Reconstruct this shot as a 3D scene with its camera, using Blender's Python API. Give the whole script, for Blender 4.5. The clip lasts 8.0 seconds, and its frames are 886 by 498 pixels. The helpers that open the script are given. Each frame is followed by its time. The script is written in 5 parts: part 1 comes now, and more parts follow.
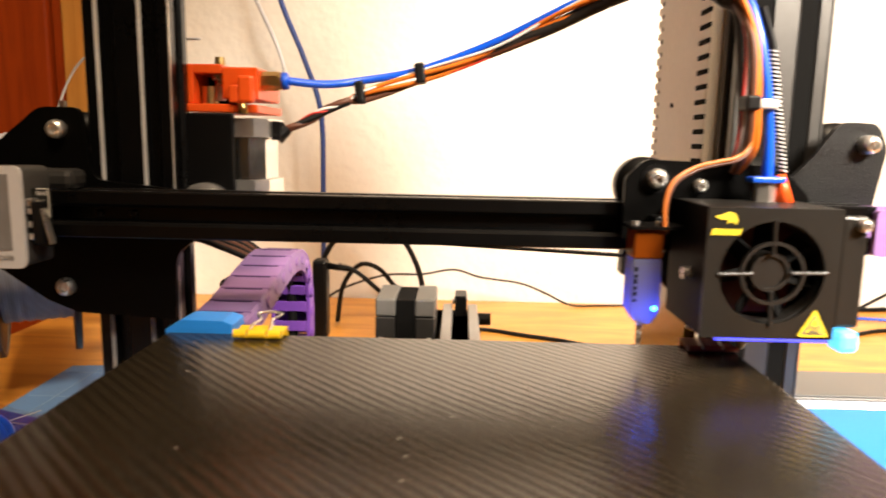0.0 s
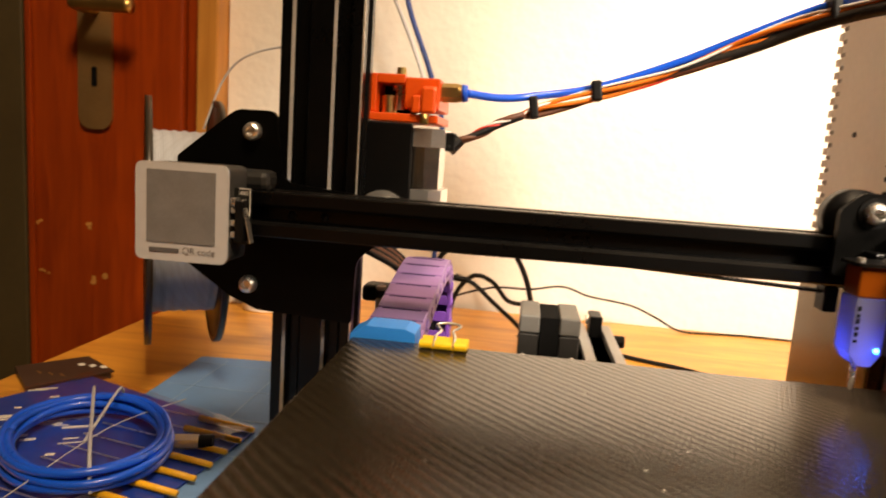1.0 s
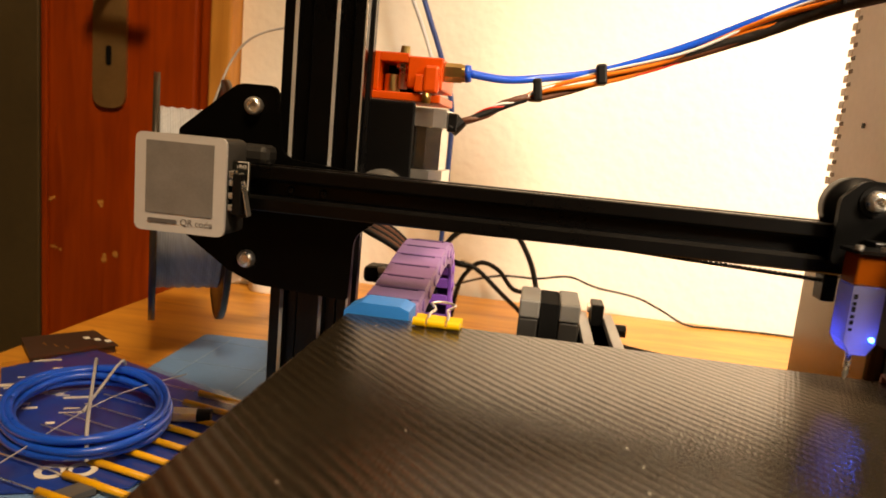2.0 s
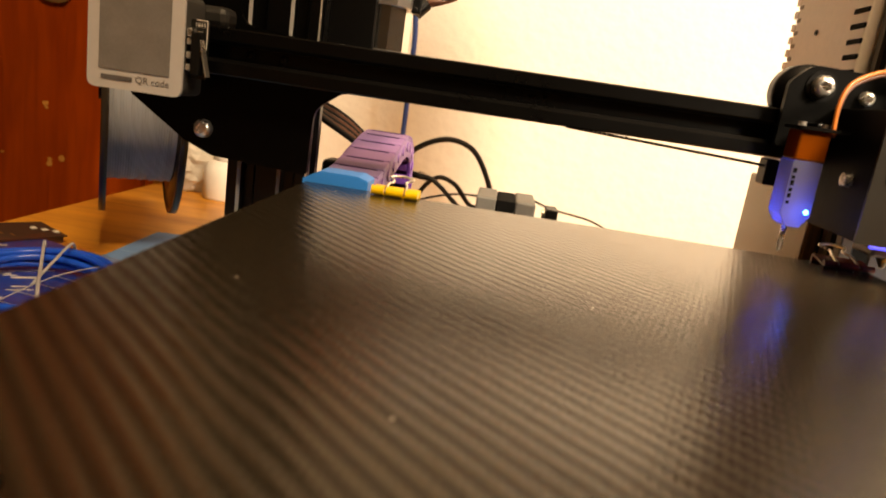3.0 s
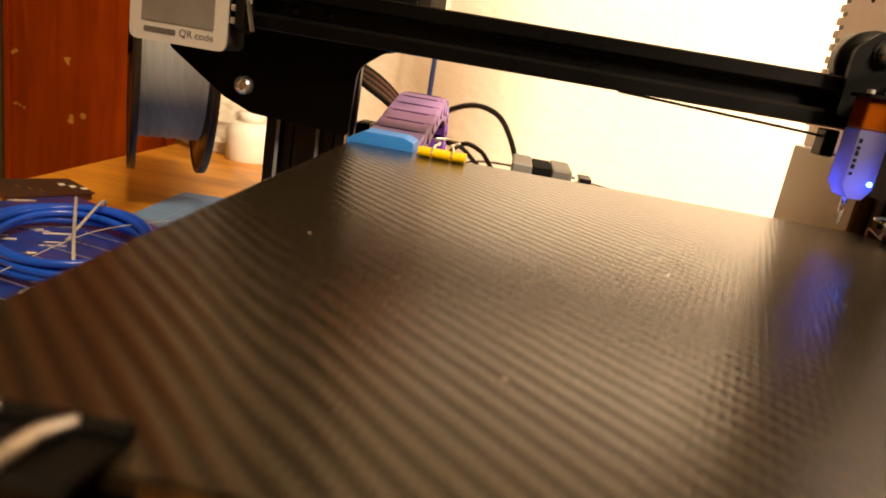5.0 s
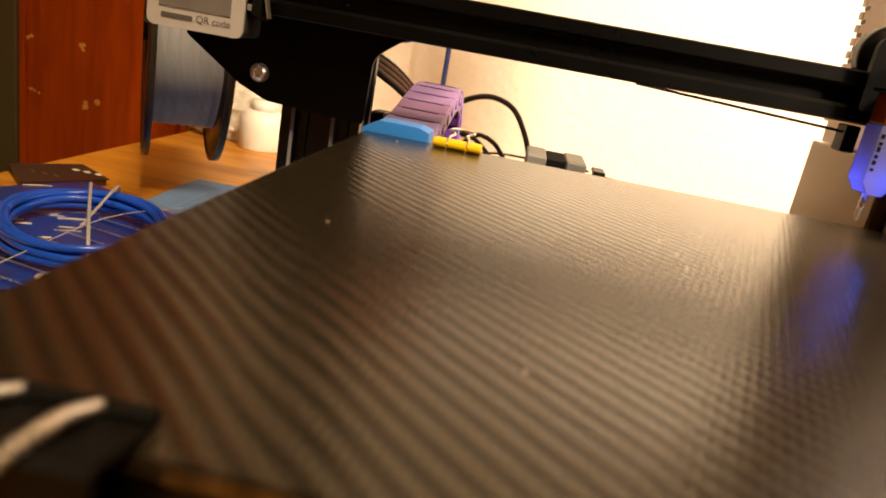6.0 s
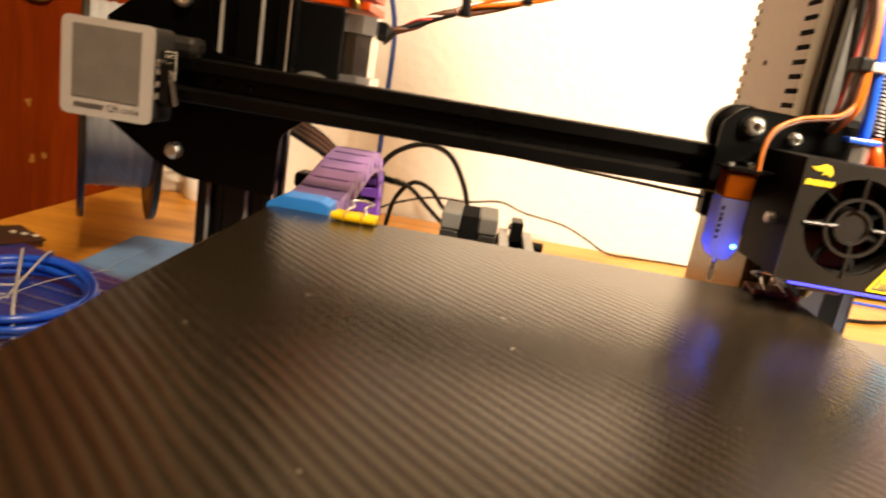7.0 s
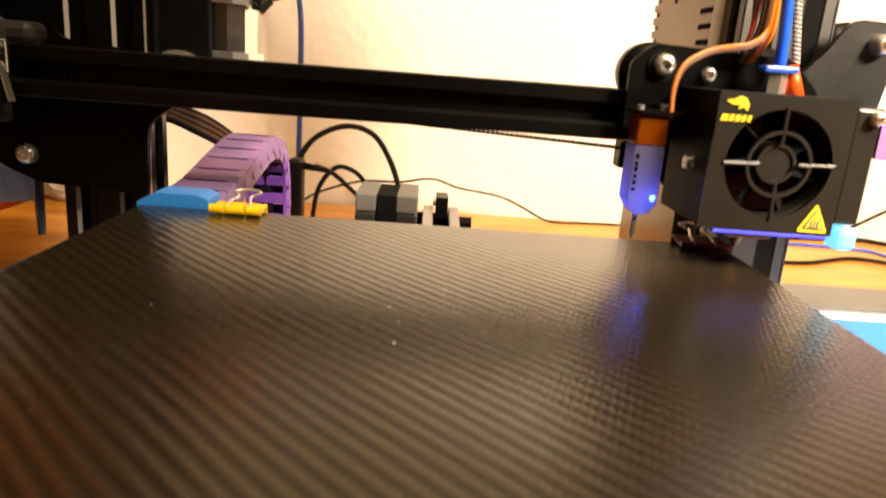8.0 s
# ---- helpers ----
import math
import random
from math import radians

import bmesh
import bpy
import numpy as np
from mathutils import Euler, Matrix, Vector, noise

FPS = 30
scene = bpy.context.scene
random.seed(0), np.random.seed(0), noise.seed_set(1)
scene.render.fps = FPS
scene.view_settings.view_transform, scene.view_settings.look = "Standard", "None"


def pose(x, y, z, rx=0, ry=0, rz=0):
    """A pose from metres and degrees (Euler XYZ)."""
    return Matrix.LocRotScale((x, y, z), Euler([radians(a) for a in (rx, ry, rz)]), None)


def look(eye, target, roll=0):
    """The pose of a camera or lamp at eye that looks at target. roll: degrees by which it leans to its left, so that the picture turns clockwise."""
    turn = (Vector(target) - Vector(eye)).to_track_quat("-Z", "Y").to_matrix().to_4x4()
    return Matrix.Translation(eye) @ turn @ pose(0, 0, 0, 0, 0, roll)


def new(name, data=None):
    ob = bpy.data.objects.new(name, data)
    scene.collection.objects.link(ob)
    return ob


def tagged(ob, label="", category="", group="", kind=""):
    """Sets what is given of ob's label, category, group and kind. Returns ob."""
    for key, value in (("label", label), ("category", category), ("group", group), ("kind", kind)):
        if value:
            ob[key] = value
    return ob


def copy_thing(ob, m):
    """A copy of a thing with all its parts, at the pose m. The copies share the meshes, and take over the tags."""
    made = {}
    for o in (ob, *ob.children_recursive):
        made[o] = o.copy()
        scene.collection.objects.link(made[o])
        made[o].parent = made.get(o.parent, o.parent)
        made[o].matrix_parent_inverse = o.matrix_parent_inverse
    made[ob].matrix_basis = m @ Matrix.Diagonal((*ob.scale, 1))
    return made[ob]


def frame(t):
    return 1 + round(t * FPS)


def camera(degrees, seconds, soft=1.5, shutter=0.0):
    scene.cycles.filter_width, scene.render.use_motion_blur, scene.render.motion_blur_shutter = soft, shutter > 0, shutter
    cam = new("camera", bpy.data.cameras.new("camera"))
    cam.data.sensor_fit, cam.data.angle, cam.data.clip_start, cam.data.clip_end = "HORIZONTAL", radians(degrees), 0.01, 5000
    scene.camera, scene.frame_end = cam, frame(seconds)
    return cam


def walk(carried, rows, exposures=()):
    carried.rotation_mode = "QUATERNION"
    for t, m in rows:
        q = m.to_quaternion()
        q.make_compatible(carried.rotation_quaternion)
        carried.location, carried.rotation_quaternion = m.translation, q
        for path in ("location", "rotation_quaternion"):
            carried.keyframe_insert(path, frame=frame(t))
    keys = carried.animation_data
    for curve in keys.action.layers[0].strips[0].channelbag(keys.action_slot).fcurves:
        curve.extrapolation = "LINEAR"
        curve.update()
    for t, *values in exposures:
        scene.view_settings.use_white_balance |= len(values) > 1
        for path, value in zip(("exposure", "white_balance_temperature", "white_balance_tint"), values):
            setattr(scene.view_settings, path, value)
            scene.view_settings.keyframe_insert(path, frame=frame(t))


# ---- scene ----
cam = camera(66.10, 8.0, soft=1.7, shutter=0.35)
cam.data.dof.use_dof, cam.data.dof.focus_distance, cam.data.dof.aperture_fstop = True, 0.34, 17.0
ROWS = [
    (0.0, 0.0049, -0.2766, 0.1870, 1.52, -8.98, -1.07),
    (0.2, -0.0151, -0.2760, 0.1831, 1.37, -8.36, -1.34),
    (0.4, -0.0182, -0.2797, 0.1945, 1.47, -7.89, -2.57),
    (0.5, -0.0153, -0.2821, 0.1985, 2.06, -8.26, -2.75),
    (0.6, -0.0254, -0.2812, 0.1963, 2.01, -7.83, -2.61),
    (0.8, -0.0382, -0.2803, 0.1940, 4.36, -8.35, -3.72),
    (1.0, -0.0489, -0.2773, 0.1872, 7.15, -8.38, -3.87),
    (1.2, -0.0425, -0.2716, 0.1819, 8.62, -8.63, -3.83),
    (2.3, -0.0400, -0.2835, 0.1823, 7.31, -9.77, -6.70),
    (2.5, -0.0298, -0.2878, 0.1710, 5.61, -10.98, -7.41),
    (2.7, -0.0345, -0.2875, 0.1598, 4.93, -12.27, -7.26),
    (2.9, -0.0366, -0.2868, 0.1564, 5.24, -13.18, -8.18),
    (3.0, -0.0375, -0.2866, 0.1530, 5.29, -13.49, -8.19),
    (3.5, -0.0415, -0.2860, 0.1487, 5.34, -14.32, -8.36),
    (4.0, -0.0437, -0.2852, 0.1476, 5.64, -15.23, -8.49),
    (4.2, -0.0446, -0.2848, 0.1477, 5.84, -15.64, -8.66),
    (4.5, -0.0481, -0.2845, 0.1479, 5.96, -15.95, -9.10),
    (6.0, -0.0544, -0.2837, 0.1468, 7.37, -17.12, -10.04),
    (6.2, -0.0534, -0.2866, 0.1489, 7.85, -17.33, -9.80),
    (6.5, -0.0552, -0.2901, 0.1574, 7.83, -17.10, -9.83),
    (6.8, -0.0367, -0.2977, 0.1656, 7.81, -15.52, -8.44),
    (7.0, -0.0241, -0.2981, 0.1739, 4.65, -14.33, -9.11),
    (7.2, -0.0122, -0.2927, 0.1742, 2.70, -12.58, -8.01),
    (7.5, -0.0063, -0.2873, 0.1845, 0.54, -12.62, -8.19),
    (7.6, -0.0049, -0.2815, 0.1795, 0.13, -12.07, -7.23),
    (7.8, -0.0032, -0.2753, 0.1735, -0.24, -13.40, -5.35),
    (8.0, -0.0022, -0.2682, 0.1681, -0.40, -15.23, -4.21),
]
walk(cam, [(t, pose(x, y, z, 90 + pitch, roll, yaw)) for t, x, y, z, yaw, pitch, roll in ROWS],
     [(0.0, 0.02, 6400, 10), (0.5, 0.05, 6500, 10), (1.0, -0.08, 7000, 10), (2.5, -0.15, 7900, 10), (3.5, -0.15, 8100, 10), (4.5, 0.0, 8100, 10), (6.2, 0.05, 7800, 10), (7.0, 0.02, 7400, 10), (8.0, -0.06, 7500, 10)])

# ---- light ----
world = bpy.data.worlds.new("room_light")
scene.world = world
world.use_nodes = True
world.node_tree.nodes["Background"].inputs[0].default_value = (1.0, 0.86, 0.70, 1)
world.node_tree.nodes["Background"].inputs[1].default_value = 0.010


def area_lamp(name, eye, target, size, watts, colour):
    data = bpy.data.lights.new(name, "AREA")
    data.shape, data.size, data.energy, data.color = "DISK", size, watts, colour
    ob = new(name, data)
    ob.matrix_world = look(eye, target)
    return ob


def spot_lamp(name, eye, target, radius, watts, colour, degrees, blend):
    data = bpy.data.lights.new(name, "SPOT")
    data.shadow_soft_size, data.energy, data.color, data.spot_size, data.spot_blend = radius, watts, colour, radians(degrees), blend
    ob = new(name, data)
    ob.matrix_world = look(eye, target)
    return ob


def point_lamp(name, at, radius, watts, colour):
    data = bpy.data.lights.new(name, "POINT")
    data.shadow_soft_size, data.energy, data.color = radius, watts, colour
    ob = new(name, data)
    ob.location = at
    return ob


area_lamp("ceiling_lamp", (0.25, -0.70, 1.70), (0.0, 0.0, 0.0), 0.45, 44, (1.0, 0.75, 0.49))
spot_lamp("desk_lamp", (0.52, -0.45, 0.62), (0.325, 0.23, 0.11), 0.10, 106, (1.0, 0.88, 0.73), 66, 0.5)
scene.view_settings.exposure = 0.0


# ---- materials ----
def material(name, colour, rough=0.5, metal=0.0, vary=0.12, grain=60.0, bump=0.0, bump_scale=400.0,
             spec=0.5, wear=0.0, coat=0.0, stretch=(1, 1, 1), second=None):
    """A surface with cloudy and fine variation, at sizes in metres."""
    m = bpy.data.materials.new(name)
    m.use_nodes = True
    n, l = m.node_tree.nodes, m.node_tree.links
    b = n["Principled BSDF"]
    co = n.new("ShaderNodeTexCoord")
    mp = n.new("ShaderNodeMapping")
    mp.inputs["Scale"].default_value = stretch
    l.new(co.outputs["Object"], mp.inputs[0])
    big, fine = n.new("ShaderNodeTexNoise"), n.new("ShaderNodeTexNoise")
    big.inputs["Scale"].default_value, big.inputs["Detail"].default_value = grain * 0.4, 4
    fine.inputs["Scale"].default_value, fine.inputs["Detail"].default_value = grain * 6, 3
    l.new(mp.outputs[0], big.inputs[0])
    l.new(mp.outputs[0], fine.inputs[0])
    mixf = n.new("ShaderNodeMath")
    mixf.operation = "MULTIPLY_ADD"
    l.new(fine.outputs["Fac"], mixf.inputs[0])
    mixf.inputs[1].default_value = 0.45
    l.new(big.outputs["Fac"], mixf.inputs[2])
    ramp = n.new("ShaderNodeMapRange")
    ramp.inputs["From Min"].default_value, ramp.inputs["From Max"].default_value = 0.45, 1.0
    l.new(mixf.outputs[0], ramp.inputs[0])
    mx = n.new("ShaderNodeMix")
    mx.data_type = "RGBA"
    l.new(ramp.outputs[0], mx.inputs["Factor"])
    other = second or [min(1, c * (1 + vary * 2)) for c in colour]
    mx.inputs["A"].default_value = (*[c * (1 - vary) for c in colour], 1)
    mx.inputs["B"].default_value = (*other, 1)
    l.new(mx.outputs["Result"], b.inputs["Base Color"])
    rr = n.new("ShaderNodeMapRange")
    rr.inputs["To Min"].default_value, rr.inputs["To Max"].default_value = max(0.03, rough - 0.08), min(1, rough + 0.1)
    l.new(mixf.outputs[0], rr.inputs[0])
    l.new(rr.outputs[0], b.inputs["Roughness"])
    b.inputs["Metallic"].default_value = metal
    b.inputs["Specular IOR Level"].default_value = spec
    b.inputs["Coat Weight"].default_value = coat
    if bump:
        bn, bt = n.new("ShaderNodeBump"), n.new("ShaderNodeTexNoise")
        bt.inputs["Scale"].default_value, bt.inputs["Detail"].default_value = bump_scale, 3
        l.new(mp.outputs[0], bt.inputs[0])
        l.new(bt.outputs["Fac"], bn.inputs["Height"])
        bn.inputs["Distance"].default_value = bump
        l.new(bn.outputs[0], b.inputs["Normal"])
    return m


def glowing(name, colour, strength):
    m = bpy.data.materials.new(name)
    m.use_nodes = True
    b = m.node_tree.nodes["Principled BSDF"]
    b.inputs["Base Color"].default_value = (*colour, 1)
    b.inputs["Emission Color"].default_value = (*colour, 1)
    b.inputs["Emission Strength"].default_value = strength
    return m


def translucent(name, colour, through_part=0.6, rough=0.3):
    m = bpy.data.materials.new(name)
    m.use_nodes = True
    n, l = m.node_tree.nodes, m.node_tree.links
    b, out = n["Principled BSDF"], n["Material Output"]
    b.inputs["Base Color"].default_value = (*colour, 1)
    b.inputs["Roughness"].default_value = rough
    tr, mix = n.new("ShaderNodeBsdfTranslucent"), n.new("ShaderNodeMixShader")
    tr.inputs[0].default_value = (*colour, 1)
    mix.inputs[0].default_value = through_part
    l.new(b.outputs[0], mix.inputs[1])
    l.new(tr.outputs[0], mix.inputs[2])
    l.new(mix.outputs[0], out.inputs[0])
    return m


def carbon_weave(name, cell):
    """A dark plastic sheet pressed with a 2/2 twill."""
    m = bpy.data.materials.new(name)
    m.use_nodes = True
    n, l = m.node_tree.nodes, m.node_tree.links
    b = n["Principled BSDF"]
    co, sep = n.new("ShaderNodeTexCoord"), n.new("ShaderNodeSeparateXYZ")
    l.new(co.outputs["Object"], sep.inputs[0])

    def op(kind, a, c=None, d=None):
        q = n.new("ShaderNodeMath")
        q.operation = kind
        for k, v in enumerate((a, c, d)):
            if v is None:
                continue
            if isinstance(v, (int, float)):
                q.inputs[k].default_value = v
            else:
                l.new(v, q.inputs[k])
        return q.outputs[0]

    # 2/2 twill: each tow passes over two and under two, one step on from its neighbour
    u, v = op("MULTIPLY", sep.outputs[0], 1 / cell), op("MULTIPLY", sep.outputs[1], 1 / cell)
    step = op("FLOORED_MODULO", op("ADD", op("FLOOR", u), op("FLOOR", v)), 4.0)
    warp = op("LESS_THAN", step, 2.0)
    round_u, round_v = op("SINE", op("MULTIPLY", op("FRACT", u), math.pi)), op("SINE", op("MULTIPLY", op("FRACT", v), math.pi))
    tow = op("ADD", op("MULTIPLY", warp, round_u), op("MULTIPLY", op("SUBTRACT", 1.0, warp), round_v))
    stripe = op("MULTIPLY_ADD", op("SINE", op("MULTIPLY", op("ADD", u, v), math.pi / 2)), 0.5, 0.5)
    over = stripe
    height = op("MULTIPLY_ADD", stripe, 0.60, op("MULTIPLY", tow, 0.40))
    noi = n.new("ShaderNodeTexNoise")
    noi.inputs["Scale"].default_value, noi.inputs["Detail"].default_value = 18, 5
    l.new(co.outputs["Object"], noi.inputs[0])
    bump = n.new("ShaderNodeBump")
    bump.inputs["Distance"].default_value = 0.000115
    bump.inputs["Strength"].default_value = 0.85
    l.new(height, bump.inputs["Height"])
    l.new(bump.outputs[0], b.inputs["Normal"])
    mx = n.new("ShaderNodeMix")
    mx.data_type = "RGBA"
    l.new(op("MULTIPLY_ADD", noi.outputs["Fac"], 0.35, op("MULTIPLY", height, 0.75)), mx.inputs["Factor"])
    mx.inputs["A"].default_value, mx.inputs["B"].default_value = (0.003, 0.0024, 0.0016, 1), (0.032, 0.024, 0.015, 1)
    l.new(mx.outputs["Result"], b.inputs["Base Color"])
    l.new(op("MULTIPLY_ADD", noi.outputs["Fac"], 0.12, op("MULTIPLY_ADD", over, -0.06, 0.165)), b.inputs["Roughness"])
    l.new(op("MULTIPLY_ADD", height, 1.00, 0.12), b.inputs["Specular IOR Level"])
    return m


def wood(name, dark, light, scale, stretch, rough=0.4):
    m = bpy.data.materials.new(name)
    m.use_nodes = True
    n, l = m.node_tree.nodes, m.node_tree.links
    b = n["Principled BSDF"]
    co, mp, tx, kn = (n.new("ShaderNode" + k) for k in ("TexCoord", "Mapping", "TexNoise", "TexNoise"))
    mp.inputs["Scale"].default_value = stretch
    l.new(co.outputs["Object"], mp.inputs[0])
    tx.inputs["Scale"].default_value, tx.inputs["Detail"].default_value, tx.inputs["Distortion"].default_value = scale, 7, 0.8
    kn.inputs["Scale"].default_value, kn.inputs["Detail"].default_value = 9, 2
    l.new(mp.outputs[0], tx.inputs[0])
    l.new(co.outputs["Object"], kn.inputs[0])
    ramp = n.new("ShaderNodeValToRGB")
    ramp.color_ramp.elements[0].position, ramp.color_ramp.elements[1].position = 0.32, 0.68
    ramp.color_ramp.elements[0].color, ramp.color_ramp.elements[1].color = (*dark, 1), (*light, 1)
    l.new(tx.outputs["Fac"], ramp.inputs[0])
    hue = n.new("ShaderNodeMix")
    hue.data_type, hue.blend_type = "RGBA", "MULTIPLY"
    hue.inputs["Factor"].default_value = 0.5
    l.new(ramp.outputs[0], hue.inputs["A"])
    l.new(kn.outputs["Fac"], hue.inputs["B"])
    gain = n.new("ShaderNodeMix")
    gain.data_type, gain.blend_type = "RGBA", "ADD"
    l.new(hue.outputs["Result"], gain.inputs["A"])
    gain.inputs["B"].default_value = (*[c * 0.5 for c in light], 1)
    gain.inputs["Factor"].default_value = 0.5
    l.new(gain.outputs["Result"], b.inputs["Base Color"])
    b.inputs["Roughness"].default_value = rough
    bn = n.new("ShaderNodeBump")
    bn.inputs["Distance"].default_value = 0.0003
    l.new(tx.outputs["Fac"], bn.inputs["Height"])
    l.new(bn.outputs[0], b.inputs["Normal"])
    return m


WALL = material("wall_paint", (0.80, 0.76, 0.70), 0.85, vary=0.03, grain=14, bump=0.0012, bump_scale=90)
DIMWALL = material("unseen_wall_dark", (0.09, 0.07, 0.05), 0.85, vary=0.05, grain=6)
CEIL = material("ceiling_paint", (0.45, 0.40, 0.34), 0.9, vary=0.03, grain=8)
DESK = wood("desk_pine", (0.42, 0.15, 0.018), (0.70, 0.32, 0.048), 5, (2.0, 14, 2.0), 0.38)
DOOR = wood("door_wood", (0.20, 0.021, 0.002), (0.34, 0.048, 0.004), 6, (14, 14, 1.2), 0.35)
FRAME_WOOD = wood("door_frame_wood", (0.42, 0.17, 0.03), (0.60, 0.28, 0.06), 6, (14, 14, 1.2), 0.4)
FLOOR = wood("floor_wood", (0.16, 0.09, 0.05), (0.28, 0.17, 0.09), 5, (2, 12, 2), 0.5)
BRASS_DULL = material("dull_brass", (0.36, 0.22, 0.09), 0.42, 0.8, grain=40)
ANODISED = material("black_anodised", (0.0016, 0.0015, 0.0015), 0.25, 0.0, grain=70, spec=0.24, bump=0.00003, bump_scale=1500)
COATED = material("black_powder_coat", (0.0016, 0.0015, 0.0014), 0.34, 0.0, grain=90, spec=0.09, bump=0.00004, bump_scale=1800)
GRAINY = material("grainy_black_powder_coat", (0.0030, 0.0028, 0.0027), 0.38, 0.0, grain=90, spec=0.34, bump=0.00022, bump_scale=1800)
PLASTIC = material("black_plastic", (0.0028, 0.0026, 0.0026), 0.34, 0.0, grain=80, spec=0.15, bump=0.00003, bump_scale=1200)
SHROUD = material("fan_shroud_metal", (0.0105, 0.0095, 0.008), 0.34, 0.0, grain=70, bump=0.00005, bump_scale=1600, spec=0.4)
FAN = material("fan_plastic", (0.012, 0.011, 0.010), 0.32, 0.0, grain=60, spec=0.45, bump=0.00004, bump_scale=700)
GREYBOX = material("grey_abs", (0.05, 0.048, 0.046), 0.45, 0.0, grain=60, bump=0.00003, bump_scale=900)
DARKGREY = material("dark_grey_cast", (0.020, 0.019, 0.018), 0.4, 0.0, grain=60)
LABELGREY = material("printed_label_film", (0.58, 0.58, 0.60), 0.45, 0.0, vary=0.04, grain=40)
PRINTDARK = material("printed_grey_ink", (0.12, 0.115, 0.12), 0.5, 0.0, vary=0.1, grain=200)
STEEL = material("bright_steel", (0.86, 0.83, 0.79), 0.24, 0.92, vary=0.06, grain=120)
NICKEL = material("nickel_cap", (0.74, 0.72, 0.69), 0.27, 0.95, vary=0.05, grain=90)
LAMINATE = material("motor_laminations", (0.66, 0.64, 0.60), 0.14, 1.0, vary=0.1, grain=60, stretch=(1, 1, 18))
RED = material("orange_red_anodised", (0.74, 0.085, 0.008), 0.32, 0.15, vary=0.08, grain=60)
BRASS = material("brass", (0.55, 0.38, 0.14), 0.28, 1.0, vary=0.08, grain=90)
BLUE = material("blue_tube", (0.004, 0.080, 0.62), 0.26, 0.0, vary=0.1, grain=60, coat=0.3)
BLUECAP = material("light_blue_print", (0.018, 0.22, 0.72), 0.42, 0.0, vary=0.06, grain=80, bump=0.00008, bump_scale=700, stretch=(1, 1, 6))
NAVY = material("navy_cable", (0.02, 0.05, 0.22), 0.45, 0.0, grain=60)
GREYTUBE = material("grey_tube", (0.42, 0.42, 0.44), 0.4, 0.0, grain=60)
LILAC = material("lilac_print", (0.26, 0.145, 0.37), 0.46, 0.0, vary=0.08, grain=70, bump=0.00008, bump_scale=600, stretch=(1, 1, 5))
SLOTSHADE = material("purple_slot_shade", (0.035, 0.010, 0.075), 0.6, 0.0, grain=70)
PURPLE = material("purple_print", (0.16, 0.055, 0.36), 0.42, 0.0, vary=0.1, grain=70, bump=0.00008, bump_scale=600)
YELLOW = material("yellow_enamel", (0.80, 0.50, 0.012), 0.32, 0.0, vary=0.06, grain=60, coat=0.3)
DARKRED = material("dark_red_enamel", (0.16, 0.012, 0.010), 0.34, 0.0, vary=0.1, grain=60, coat=0.3)
YELLOWINK = material("yellow_ink", (0.75, 0.60, 0.03), 0.45, 0.0, vary=0.06, grain=90)
BEIGE = material("galvanised_case", (0.86, 0.80, 0.71), 0.45, 0.0, vary=0.05, grain=40)
BROWNCASE = material("tinted_metal_cover", (0.10, 0.066, 0.032), 0.16, 0.85, vary=0.08, grain=25)
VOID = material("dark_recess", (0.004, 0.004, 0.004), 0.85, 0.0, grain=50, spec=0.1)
SHADEBLACK = material("shaded_side_black", (0.003, 0.0028, 0.0026), 0.5, 0.0, grain=60, spec=0.08)
RUBBER = material("black_cable", (0.005, 0.0045, 0.0045), 0.45, 0.0, grain=60, spec=0.2)
ORANGEW = material("orange_wire", (0.62, 0.15, 0.010), 0.4, 0.0, grain=60)
BROWNW = material("brown_wire", (0.085, 0.026, 0.010), 0.45, 0.0, grain=60)
WHITEW = material("white_wire", (0.75, 0.72, 0.68), 0.4, 0.0, grain=60)
REDW = material("red_wire", (0.55, 0.03, 0.02), 0.4, 0.0, grain=60)
AMBER = translucent("amber_connector", (0.26, 0.055, 0.004), 0.55, 0.18)
SPOOL = material("spool_smoked_plastic", (0.030, 0.024, 0.017), 0.26, 0.0, vary=0.1, grain=40)
FILAMENT = material("pale_blue_filament", (0.46, 0.50, 0.58), 0.32, 0.0, vary=0.1, grain=30, stretch=(30, 1, 1))
MAT = material("blue_mat", (0.13, 0.27, 0.54), 0.55, 0.0, vary=0.07, grain=30, bump=0.0001, bump_scale=500)
MATLINE = material("mat_print", (0.24, 0.38, 0.60), 0.6, 0.0, grain=50)
PACKBLUE = material("blue_printed_card", (0.010, 0.040, 0.30), 0.30, 0.0, vary=0.15, grain=40, coat=0.5, bump=0.0006, bump_scale=60)
NEEDLE = material("yellow_handle", (0.80, 0.42, 0.015), 0.35, 0.0, grain=60)
WHITEPL = material("white_plastic", (0.78, 0.74, 0.68), 0.4, 0.0, vary=0.04, grain=40)
CRUMPLE = translucent("crumpled_film", (0.75, 0.70, 0.62), 0.35, 0.3)
CARDBROWN = material("dark_brown_card", (0.045, 0.026, 0.018), 0.4, 0.0, vary=0.15, grain=50)
INKWHITE = material("white_ink", (0.70, 0.68, 0.64), 0.5, 0.0, grain=60)
RAILGREY = material("grey_aluminium_bar", (0.15, 0.145, 0.14), 0.45, 0.4, vary=0.06, grain=50)
WHEEL = translucent("clear_wheel", (0.12, 0.115, 0.11), 0.3, 0.2)
PROBE = translucent("milky_probe_plastic", (0.20, 0.20, 0.27), 0.70, 0.3)
